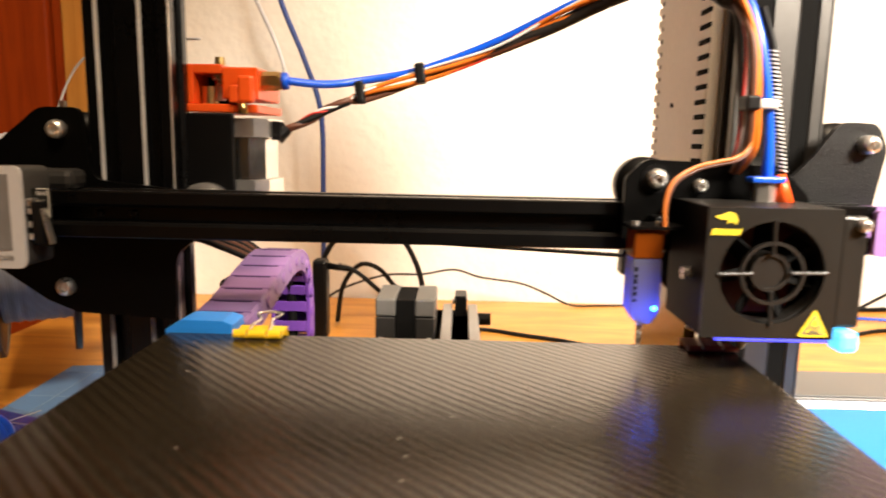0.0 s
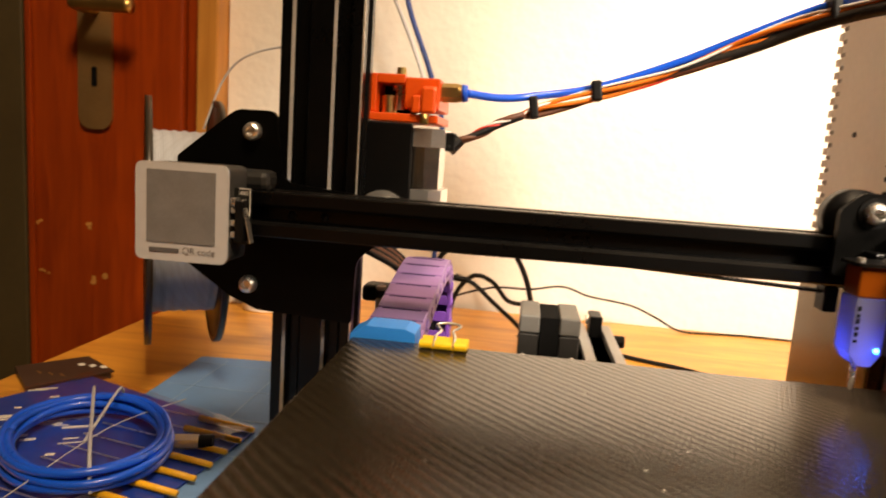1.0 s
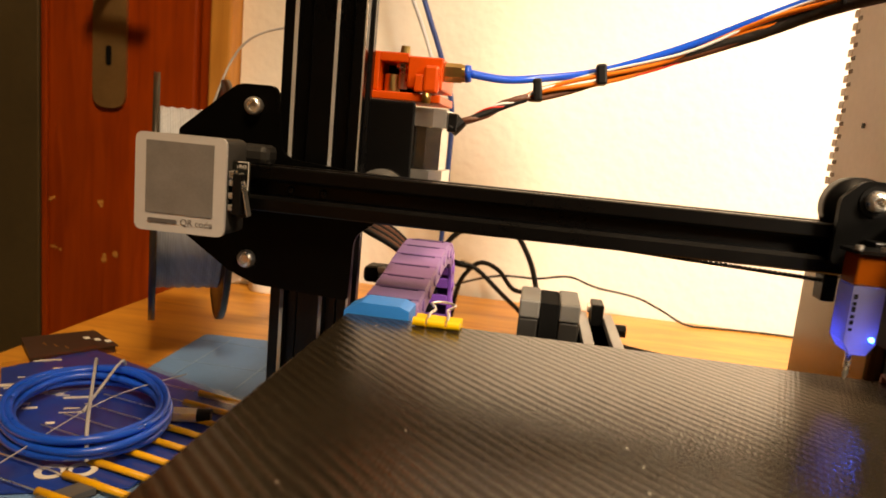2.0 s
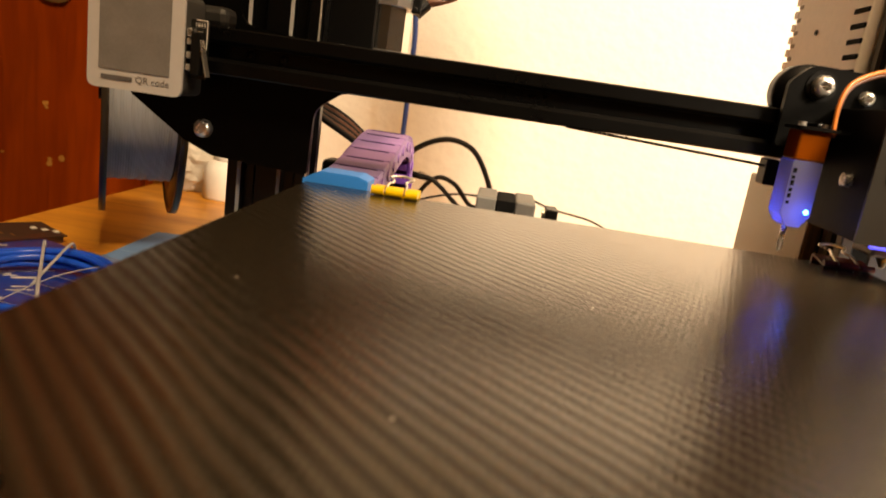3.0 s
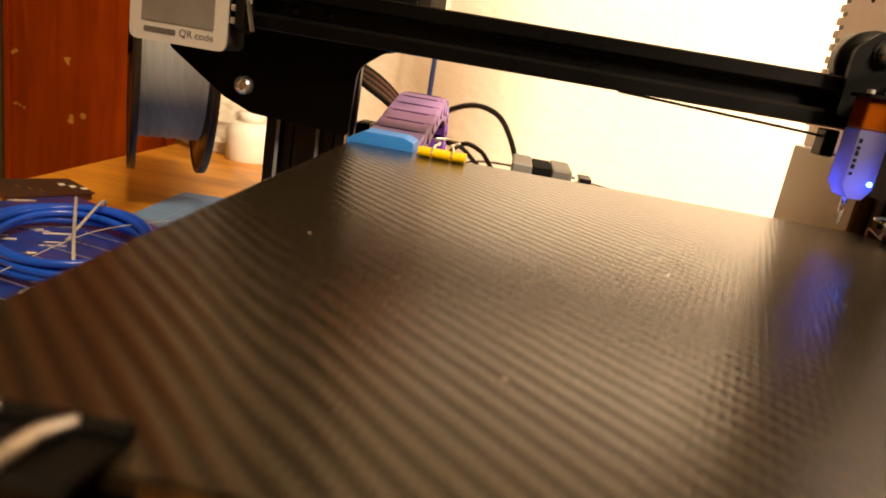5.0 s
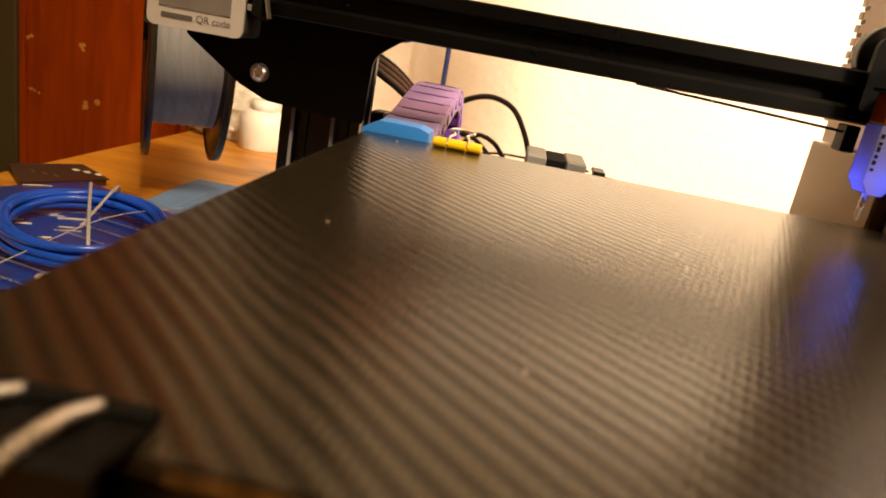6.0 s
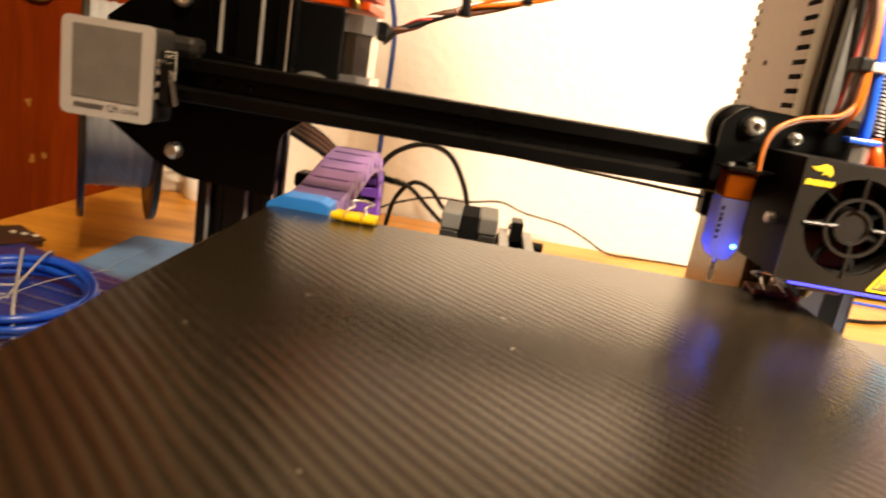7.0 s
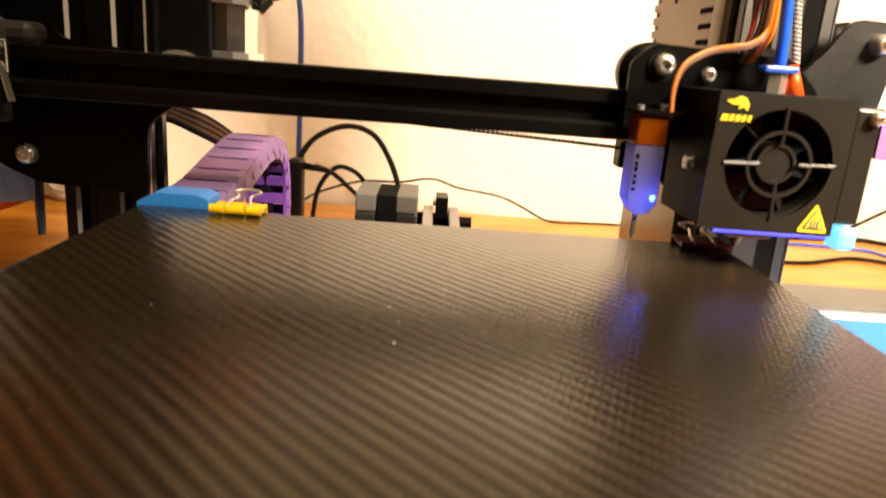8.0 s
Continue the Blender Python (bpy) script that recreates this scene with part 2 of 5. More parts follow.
PLATE = carbon_weave("carbon_weave_sheet", 0.0014)
LED_BLUE = glowing("blue_led", (0.02, 0.16, 1.0), 40.0)
LED_CYAN = glowing("cyan_led", (0.12, 0.58, 1.0), 1.5)
LED_STRIP = glowing("violet_led_strip", (0.05, 0.06, 1.0), 1.3)
SCREEN = glowing("lit_blue_screen", (0.004, 0.17, 0.60), 0.62)
SCREENGLARE = glowing("white_glare_glow", (0.9, 0.95, 1.0), 1.3)


# ---- shape helpers ----
ORIGIN = {}


def thing(name, at, label, category, group="", kind=""):
    ob = new(name)
    ob.location = at
    ORIGIN[ob] = Vector(at)
    return tagged(ob, label, category, group, kind)


def mesh_from(bm, mat, smooth=False):
    me = bpy.data.meshes.new("mesh")
    bmesh.ops.recalc_face_normals(bm, faces=bm.faces[:])
    for f in bm.faces:
        f.smooth = smooth
    bm.to_mesh(me)
    bm.free()
    me.materials.append(mat)
    return me


def part(name, bm, mat, parent, label="", smooth=False):
    o = ORIGIN[parent]
    bmesh.ops.translate(bm, verts=bm.verts[:], vec=-o)
    ob = new(name, mesh_from(bm, mat, smooth))
    ob.parent = parent
    ORIGIN[ob] = o
    return tagged(ob, label)


def solid(name, bm, mat, at, label, category, kind="", group="", smooth=False):
    bmesh.ops.translate(bm, verts=bm.verts[:], vec=-Vector(at))
    ob = new(name, mesh_from(bm, mat, smooth))
    ob.location = at
    ORIGIN[ob] = Vector(at)
    return tagged(ob, label, category, group, kind)


def box(x0, x1, y0, y1, z0, z1, bevel=0.0, bm=None, turn=None, segments=2):
    one = bmesh.new()
    bmesh.ops.create_cube(one, size=1)
    bmesh.ops.scale(one, vec=(x1 - x0, y1 - y0, z1 - z0), verts=one.verts[:])
    if bevel:
        bmesh.ops.bevel(one, geom=one.edges[:], offset=bevel, segments=segments, affect="EDGES", profile=0.5)
    if turn:
        bmesh.ops.rotate(one, verts=one.verts[:], cent=(0, 0, 0), matrix=turn.to_3x3())
    bmesh.ops.translate(one, verts=one.verts[:], vec=((x0 + x1) / 2, (y0 + y1) / 2, (z0 + z1) / 2))
    if bm is None:
        return one
    me = bpy.data.meshes.new("piece")
    one.to_mesh(me)
    one.free()
    bm.from_mesh(me)
    bpy.data.meshes.remove(me)
    return bm


def cyl(p0, p1, r, r2=None, seg=20, bm=None):
    bm = bm or bmesh.new()
    p0, p1 = Vector(p0), Vector(p1)
    d = p1 - p0
    m = Matrix.Translation((p0 + p1) / 2) @ d.to_track_quat("Z", "Y").to_matrix().to_4x4()
    bmesh.ops.create_cone(bm, cap_ends=True, segments=seg, radius1=r, radius2=r if r2 is None else r2, depth=d.length, matrix=m)
    return bm


def ball(c, r, bm=None, seg=14, flat=1.0):
    bm = bm or bmesh.new()
    m = Matrix.Translation(c) @ Matrix.Diagonal((1, 1, flat, 1))
    bmesh.ops.create_uvsphere(bm, u_segments=seg, v_segments=seg // 2, radius=r, matrix=m)
    return bm


def prism(outline, axis, a, b, bm=None):
    """An outline pushed from a to b along an axis; its points are given in the two other axes, in order."""
    bm = bm or bmesh.new()

    def spot(p, h):
        return {"x": (h, p[0], p[1]), "y": (p[0], h, p[1]), "z": (p[0], p[1], h)}[axis]
    lo, hi = [bm.verts.new(spot(p, a)) for p in outline], [bm.verts.new(spot(p, b)) for p in outline]
    bm.faces.new(lo)
    bm.faces.new(hi[::-1])
    for i in range(len(outline)):
        j = (i + 1) % len(outline)
        bm.faces.new((lo[i], hi[i], hi[j], lo[j]))
    return bm


def rounded(points, r, steps=5):
    """An outline with its corners rounded; r is one radius or one for each corner."""
    out, n = [], len(points)
    for i, p in enumerate(points):
        rad = r[i] if isinstance(r, (list, tuple)) else r
        p, a, b = Vector(p), Vector(points[i - 1]), Vector(points[(i + 1) % n])
        if rad <= 0:
            out.append(tuple(p))
            continue
        u, v = (a - p).normalized(), (b - p).normalized()
        half = max(0.05, u.angle(v) / 2)
        cut = min(rad / math.tan(half), (a - p).length * 0.49, (b - p).length * 0.49)
        s, e = p + u * cut, p + v * cut
        for k in range(steps + 1):
            t = k / steps
            out.append(tuple(s * (1 - t) ** 2 + p * 2 * t * (1 - t) + e * t * t))
    return out


def smooth_line(points, steps=8):
    pts = [Vector(p) for p in points]
    out = []
    for i in range(len(pts) - 1):
        a, b, c, d = pts[max(i - 1, 0)], pts[i], pts[i + 1], pts[min(i + 2, len(pts) - 1)]
        for k in range(steps):
            t = k / steps
            out.append(0.5 * (2 * b + (c - a) * t + (2 * a - 5 * b + 4 * c - d) * t * t + (3 * b - a - 3 * c + d) * t ** 3))
    return out + [pts[-1]]


def tube(points, r, steps=8, seg=8, bm=None, closed=False):
    bm = bm or bmesh.new()
    line = smooth_line(points, steps) if steps > 1 else [Vector(p) for p in points]
    side, rings = None, []
    for i, p in enumerate(line):
        d = (line[min(i + 1, len(line) - 1)] - line[max(i - 1, 0)]).normalized()
        if side is None:
            side = d.orthogonal().normalized()
        side = (side - d * side.dot(d)).normalized()
        up = d.cross(side)
        rings.append([bm.verts.new(p + r * (math.cos(2 * math.pi * k / seg) * side + math.sin(2 * math.pi * k / seg) * up)) for k in range(seg)])
    for a, b in zip(rings, rings[1:]):
        for k in range(seg):
            bm.faces.new((a[k], a[(k + 1) % seg], b[(k + 1) % seg], b[k]))
    bm.faces.new(rings[0][::-1])
    bm.faces.new(rings[-1])
    return bm


def slotted(w, h, wide_slots, tall_slots):
    """The outline of a slotted aluminium bar of w by h; slots at those centres along its w sides and its h sides."""
    out = []

    def side(length, centres, place):
        out.append(place(0.0006, 0))
        for c in centres:
            for s, d in ((-0.0046, 0), (-0.0031, 0.0018), (-0.0031, 0.0055), (0.0031, 0.0055), (0.0031, 0.0018), (0.0046, 0)):
                out.append(place(c + s, d))
        out.append(place(length - 0.0006, 0))
    side(w, wide_slots, lambda s, d: (s, d))
    side(h, tall_slots, lambda s, d: (w - d, s))
    side(w, [w - c for c in wide_slots], lambda s, d: (w - s, h - d))
    side(h, [h - c for c in tall_slots], lambda s, d: (d, h - s))
    return out


def ring(c, r_out, r_in, axis, thick, seg=40, bm=None):
    """A flat ring with its axis along y or x."""
    bm = bm or bmesh.new()
    loops = []
    for r, o in ((r_out, 0), (r_out, thick), (r_in, thick), (r_in, 0)):
        loop = []
        for k in range(seg):
            a = 2 * math.pi * k / seg
            u, v = r * math.cos(a), r * math.sin(a)
            loop.append(bm.verts.new({"y": (c[0] + u, c[1] + o, c[2] + v), "x": (c[0] + o, c[1] + u, c[2] + v),
                                      "z": (c[0] + u, c[1] + v, c[2] + o)}[axis]))
        loops.append(loop)
    for i in range(4):
        a, b = loops[i], loops[(i + 1) % 4]
        for k in range(seg):
            bm.faces.new((a[k], a[(k + 1) % seg], b[(k + 1) % seg], b[k]))
    return bm


def hex_bolt(c, r, depth, bm=None):
    """A domed screw head facing the front, with its six-sided socket."""
    bm = bm or bmesh.new()
    x, y, z = c
    loops = []
    for rad, d in ((1.0, 1.0), (1.0, 0.55), (0.95, 0.36), (0.84, 0.18), (0.68, 0.05), (0.50, 0.0), (0.48, 0.04), (0.48, 0.5)):
        loops.append([bm.verts.new((x + r * rad * math.cos(k * math.pi / 9), y + depth * d, z + r * rad * math.sin(k * math.pi / 9))) for k in range(18)])
    for p, q in zip(loops, loops[1:]):
        for k in range(18):
            bm.faces.new((p[k], p[(k + 1) % 18], q[(k + 1) % 18], q[k]))
    bm.faces.new(loops[-1])
    return bm


def lettering(name, words, size, at, mat, parent, squeeze=1.0):
    """Flat printed words on a face that looks to the front."""
    curve = bpy.data.curves.new(name, "FONT")
    curve.body, curve.size = words, size
    tmp = bpy.data.objects.new(name, curve)
    scene.collection.objects.link(tmp)
    mesh = bpy.data.meshes.new_from_object(tmp.evaluated_get(bpy.context.evaluated_depsgraph_get()))
    bpy.data.objects.remove(tmp)
    bm = bmesh.new()
    bm.from_mesh(mesh)
    for v in bm.verts:
        v.co = Vector((at[0] + v.co.x * squeeze, at[1], at[2] + v.co.y))
    return part(name, bm, mat, parent, "printed words")


def g(z):
    """Heights on the lifting crossbar of the printer."""
    return z - 0.003


P = 0.105  # top of the print bed

# ---- the room ----
solid("desk_top", box(-0.417, 1.15, -1.0, 0.52, -0.03, 0.0, 0.003), DESK, (0.3, -0.2, -0.03), "orange pine desk top with visible grain and knots", "desk", "structure")
desk_legs = thing("desk", (0.3, -0.2, -0.75), "plain pine desk legs standing on the wooden floor", "desk")
for lx in (-0.37, 1.08):
    for ly in (-0.94, 0.44):
        part("leg", box(lx - 0.03, lx + 0.03, ly - 0.03, ly + 0.03, -0.75, -0.03, 0.003), DESK, desk_legs)
solid("wall_back", box(-0.415, 1.7, 0.525, 0.65, -0.75, 1.75), WALL, (0.6, 0.6, -0.75), "rough cream-white plastered wall behind the desk", "wall", "structure")
solid("wall_over_door", box(-1.7, -0.4155, 0.545, 0.65, 1.31, 1.75), WALL, (-1.0, 0.6, 1.31), "cream-white plastered wall over the door", "wall", "structure")
solid("wall_beside_door", box(-1.7, -1.345, 0.545, 0.65, -0.75, 1.3095), WALL, (-1.5, 0.6, -0.75), "cream-white plastered wall beside the door", "wall", "structure")
# walls out of view, added dark so little light bounces back onto the printer
solid("wall_left", box(-1.8, -1.7005, -2.4, 0.65, -0.75, 1.75), DIMWALL, (-1.75, -1, -0.75), "unseen side wall, dark brown to keep bounced light low", "wall", "structure")
solid("wall_right", box(1.7005, 1.8, -2.4, 0.65, -0.75, 1.75), DIMWALL, (1.75, -1, -0.75), "unseen side wall, dark brown to keep bounced light low", "wall", "structure")
solid("wall_front", box(-1.7, 1.7, -2.5, -2.4, -0.75, 1.75), DIMWALL, (0, -2.45, -0.75), "unseen front wall, dark brown to keep bounced light low", "wall", "structure")
solid("floor", box(-1.8, 1.8, -2.5, 0.65, -0.80, -0.7505), FLOOR, (0, -1, -0.8), "brown wooden floor", "floor", "structure")
solid("ceiling", box(-1.8, 1.8, -2.5, 0.65, 1.7505, 1.80), CEIL, (0, -1, 1.75), "dim cream ceiling", "ceiling", "structure")

door = thing("door_1", (-0.85, 0.53, -0.75), "closed reddish-brown wooden door with brass lock plate", "door", kind="structure")
part("leaf", box(-1.26, -0.462, 0.505, 0.545, -0.745, 1.28, 0.004), DOOR, door)
part("stile_edge", box(-0.662, -0.654, 0.4995, 0.5045, -0.745, 1.28, 0.0018), DOOR, door)
part("side_panel", box(-1.25, -0.664, 0.4985, 0.5045, -0.70, 1.25, 0.002), material("dark_olive_panel", (0.060, 0.042, 0.016), 0.5, vary=0.15, grain=20), door, "dark olive-brown recessed panel")
part("jamb", box(-0.4605, -0.4435, 0.512, 0.55, -0.745, 1.285, 0.002), DOOR, door)
part("casing", box(-0.443, -0.4165, 0.498, 0.60, -0.745, 1.31, 0.003), FRAME_WOOD, door, "lighter orange wooden door casing")
part("head_casing", box(-1.34, -0.443, 0.498, 0.60, 1.285, 1.31, 0.003), FRAME_WOOD, door)
part("far_casing", box(-1.34, -1.265, 0.498, 0.60, -0.745, 1.2845, 0.003), FRAME_WOOD, door)
plate_outline = rounded([(-0.5935, 0.182), (-0.5500, 0.182), (-0.5500, 0.43), (-0.5935, 0.43)], 0.019)
lock = part("lock_plate", prism(plate_outline, "y", 0.5005, 0.5048), BRASS_DULL, door, "aged brass lock plate")
part("keyhole", prism(rounded([(-0.5755, 0.233), (-0.5685, 0.233), (-0.5685, 0.256), (-0.5755, 0.256)], 0.003), "y", 0.4995, 0.5003), VOID, lock)
part("door_handle", tube([(-0.572, 0.50, 0.322), (-0.572, 0.470, 0.322), (-0.565, 0.463, 0.322), (-0.50, 0.460, 0.320)], 0.008), BRASS, door, "brass lever handle", True)
random.seed(4)
for sx, sz, sr in ((-0.5715, -0.003, 0.006), (-0.587, 0.063, 0.0035), (-0.6525, 0.064, 0.003), (-0.645, 0.0003, 0.0035)):
    bm = bmesh.new()
    for k in range(5):
        ball((sx + random.uniform(-1, 1) * sr * 1.8, 0.5046, sz + random.uniform(-1, 1) * sr), sr * random.uniform(0.4, 0.8), bm, 8)
    bmesh.ops.scale(bm, vec=(1, 0.05, 1), verts=bm.verts[:], space=Matrix.Translation((0, -0.5046, 0)))
    part("scuff", bm, material("worn_spot", (0.50, 0.22, 0.05), 0.5, grain=90), door, "pale worn chip")

# ---- printer: frame ----
frame_left = thing("upright_bar", (-0.148, 0.05, 0.0), "black anodised slotted aluminium upright of the printer", "upright", "printer uprights")
o = slotted(0.040, 0.020, (0.010, 0.030), (0.010,))
part("profile", prism([(-0.1685 + p[0], 0.040 + p[1]) for p in o], "z", 0.022, 0.46), ANODISED, frame_left)
BARE = material("bare_aluminium_edge", (0.80, 0.77, 0.72), 0.38, 0.85, vary=0.05, grain=90)
for ex in (-0.1631, -0.1431):
    part("machined_edge", prism([(ex, 0.0398), (ex + 0.0013, 0.0414), (ex + 0.0012, 0.0415), (ex - 0.0001, 0.0399)], "z", 0.030, 0.4595), BARE, frame_left, "bright machined slot edge")
part("machined_edge", box(-0.1292, -0.1284, 0.0395, 0.0402, 0.030, 0.4595), BARE, frame_left, "bright machined corner edge")
frame_right = copy_thing(frame_left, Matrix.Translation((0.148, 0.05, 0.0)))
tagged(frame_right, "black slotted aluminium upright of the printer, coloured lamplit grey")
# lighter copy of the black anodising: lamplight on this upright put into its colour
LITGREY = material("lamplit_grey_anodised", (0.10, 0.095, 0.09), 0.36, 0.9, vary=0.06, grain=60)
for piece in list(frame_right.children):
    piece.data = piece.data.copy()
    piece.data.materials[0] = LITGREY
ORIGIN[frame_right] = Vector((0.148, 0.05, 0.0))
# black strips laid in the slots in place of their shade
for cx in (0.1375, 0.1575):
    part("slot_shade", box(cx - 0.0040, cx + 0.0040, 0.0409, 0.0440, 0.0225, 0.4595), VOID, frame_right, "black strip standing in for the slot's shade")
part("slot_shade", box(0.1289, 0.1320, 0.0460, 0.0540, 0.0225, 0.4595), VOID, frame_right, "black strip standing in for the slot's shade")

base = thing("base_frame", (0.0, 0.1, 0.0), "black slotted aluminium base frame of the printer", "frame")
o = slotted(0.040, 0.040, (0.010, 0.030), (0.010, 0.030))
part("cross_bar", prism([(0.0605 + p[0], 0.021 + p[1]) for p in o], "x", -0.165, 0.34), RAILGREY, base, "grey-looking slotted cross bar")
part("bar_cover", box(0.1705, 0.338, 0.0612, 0.0998, 0.0612, 0.0622, 0.0003), RAILGREY, base, "grey cover strip on the cross bar")
part("rear_bar", prism([(-0.200 + p[0], 0.021 + p[1]) for p in o], "x", -0.12, 0.12), ANODISED, base)
part("rail", prism([(-0.020 + p[0], 0.0235 + p[1]) for p in o], "y", -0.26, 0.215), ANODISED, base)
part("rail_end_cap", box(-0.0195, 0.0195, 0.2155, 0.219, 0.024, 0.063, 0.001), PLASTIC, base)
part("belt_holder", box(0.0030, 0.0115, 0.194, 0.2150, 0.0640, 0.0790, 0.0008), PLASTIC, base, "black belt idler holder")
part("idler", cyl((0.0010, 0.2055, 0.0742), (0.0029, 0.2055, 0.0742), 0.0035), STEEL, base)
GREYPLATE = material("grey_plate", (0.30, 0.29, 0.28), 0.4, 0.3, grain=60)
for gx in (-0.0055, 0.0122):
    part("grey_strip", box(gx, gx + 0.0068, 0.100, 0.2140, 0.0637, 0.0690, 0.0006), GREYPLATE, base, "grey metal strip on the rail")
part("tension_screw", cyl((0.0195, 0.205, 0.060), (0.0290, 0.205, 0.060), 0.0045, None, 14), PLASTIC, base)
for fx in (-0.15, 0.15):
    for fy in (0.08, -0.18):
        if fy > 0:
            part("foot", cyl((fx, fy, 0.0), (fx, fy, 0.0212), 0.012), RUBBER, base, "rubber foot")
part("foot", cyl((0, -0.22, 0.0), (0, -0.22, 0.0237), 0.014), RUBBER, base, "rubber foot")
part("foot", cyl((0, 0.20, 0.0), (0, 0.20, 0.0237), 0.014), RUBBER, base, "rubber foot")

DULLCAP = material("dull_cast_aluminium", (0.16, 0.157, 0.15), 0.5, 0.35, vary=0.08, grain=60)
motor_y = thing("bed_motor", (-0.027, 0.20, 0.0), "square stepper motor with silver end caps and black middle", "motor")
part("body", box(-0.0450, -0.0100, 0.184, 0.222, 0.024, 0.0790, 0.0012), PLASTIC, motor_y)
part("end_cap", box(-0.0460, -0.0335, 0.1815, 0.224, 0.0792, 0.0905, 0.0012), DULLCAP, motor_y, "silver end cap")
part("end_cap", box(-0.0215, -0.0090, 0.1815, 0.224, 0.0792, 0.0905, 0.0012), DULLCAP, motor_y, "silver end cap")
part("label", box(-0.0333, -0.0217, 0.1818, 0.222, 0.0600, 0.0897, 0.0006), VOID, motor_y, "black label band")
for bx in (-0.0425, -0.0125):
    part("screw", hex_bolt((bx, 0.1797, 0.0645), 0.0018, 0.002), STEEL, motor_y)
part("side_post", box(-0.0460, -0.0338, 0.1822, 0.2235, 0.050, 0.0788, 0.001), DARKGREY, motor_y)
part("side_post", box(-0.0212, -0.0090, 0.1822, 0.2235, 0.050, 0.0788, 0.001), DARKGREY, motor_y)

motor_y.location.y -= 0.049  # its back edge stands 174 mm behind the bed

# ---- printer: bed ----
bed = thing("print_bed", (0, -0.1175, 0.07), "square black print bed with glossy carbon-weave sheet", "print bed")
part("sheet", box(-0.1175, 0.1175, -0.2315, 0.0, P - 0.0028, P, 0.0006), PLATE, bed, "dark carbon-weave build sheet")
part("heater_plate", box(-0.1170, 0.1170, -0.2310, -0.0005, P - 0.0062, P - 0.0030, 0.0005), ANODISED, bed)
part("carriage", prism([(-0.10, -0.21), (0.10, -0.21), (0.10, -0.19), (0.035, -0.15), (0.035, -0.085), (0.10, -0.045), (0.10, -0.025), (-0.10, -0.025), (-0.10, -0.045), (-0.035, -0.085), (-0.035, -0.15), (-0.10, -0.19)], "z", 0.0745, 0.0775), COATED, bed)
for sx in (-0.09, 0.09):
    for sy in (-0.20, -0.035):
        spring = [(sx + 0.004 * math.cos(k * 0.9), sy + 0.004 * math.sin(k * 0.9), 0.0775 + k * 0.0209 / 40) for k in range(41)]
        part("spring", tube(spring, 0.0007, 1, 6), STEEL, bed, "coil spring", True)
for sx in (-0.03, 0.03):
    for sy in (-0.16, -0.07):
        part("wheel", cyl((sx - 0.003, sy, 0.066), (sx + 0.003, sy, 0.066), 0.0085), PLASTIC, bed)
random.seed(11)
bm = bmesh.new()
for k in range(22):
    ball((random.uniform(-0.11, 0.11), random.uniform(-0.21, -0.01), P + 0.0001), random.uniform(0.00010, 0.00030), bm, 6, 0.4)
tagged(part("dust", bm, INKWHITE, bed, "pale specks of dust and plastic"), kind="stuff")


def binder_clip(at, paint, turn, label, wire=0.00065, upper=(0.0115, 0.0085), roll=0.0019):
    """A binder clip over the sheet's edge: sprung body and two wire handles. Its mouth points along -y before the turn."""
    ob = thing("binder_clip", (0, 0, 0), label, "binder clip", "clips on the bed")
    w = 0.0098
    body = [(-0.0090, 0.0002), (-0.0090, 0.0010), (0.0012, 0.0030), (0.0026, 0.0024), (0.0026, -0.0104), (0.0012, -0.0110),
            (-0.0090, -0.0074), (-0.0090, -0.0066), (0.0004, -0.0096), (0.0014, -0.0092), (0.0014, 0.0016), (0.0004, 0.0020)]
    part("body", prism(body, "x", -w, w), paint, ob)
    for a, b in ((-w, -0.0046), (-0.0036, 0.0036), (0.0046, w)):
        part("lip", cyl((a, -0.0090, roll + 0.0002), (b, -0.0090, roll + 0.0002), roll, None, 12), paint, ob)
    for s, tip in ((1, upper), (-1, (0.0150, -0.0200))):
        z0 = 0.0016 if s > 0 else -0.0080
        loop = [(-0.0041, -0.0090, z0), (-0.0040, -0.002, z0 + s * 0.0025), (-0.0026, tip[0] * 0.45, z0 + (tip[1] - z0) * 0.75), (-0.0052, tip[0], tip[1]),
                (0.0, tip[0] + 0.0016, tip[1] + s * 0.0006), (0.0052, tip[0], tip[1]), (0.0026, tip[0] * 0.45, z0 + (tip[1] - z0) * 0.75), (0.0040, -0.002, z0 + s * 0.0025), (0.0041, -0.0090, z0)]
        part("handle", tube(loop, wire, 6, 8), STEEL, ob, "bright steel wire handle", True)
    ob.matrix_world = Matrix.Translation(at) @ Matrix.Rotation(turn, 4, "Z")
    return ob


binder_clip((-0.0773, 0.0022, P), YELLOW, 0.0, "yellow binder clip with steel handles gripping the bed's edge", 0.0006, (0.0108, 0.0056))
binder_clip((0.1080, 0.0, P), DARKRED, 0.0, "dark red binder clip with steel handles on the bed's corner", 0.0006, (0.0080, 0.0060), 0.0013)
binder_clip((-0.0930, -0.2368, P), material("black_enamel", (0.003, 0.003, 0.003), 0.5, spec=0.12), math.pi + 0.03, "black binder clip with steel handles on the bed's edge", 0.00085, (0.0150, 0.0035), 0.0012)

chain_mount = thing("chain_mount", (-0.105, 0.01, P - 0.007), "light blue printed bracket behind the bed's corner", "bracket")
mount = rounded([(-0.1190, P - 0.007), (-0.0905, P - 0.007), (-0.0905, P + 0.0034), (-0.0950, P + 0.0050), (-0.1120, P + 0.0050), (-0.1190, P + 0.0010)], 0.0007)
part("foot", prism(mount, "y", 0.0012, 0.0170), BLUECAP, chain_mount)
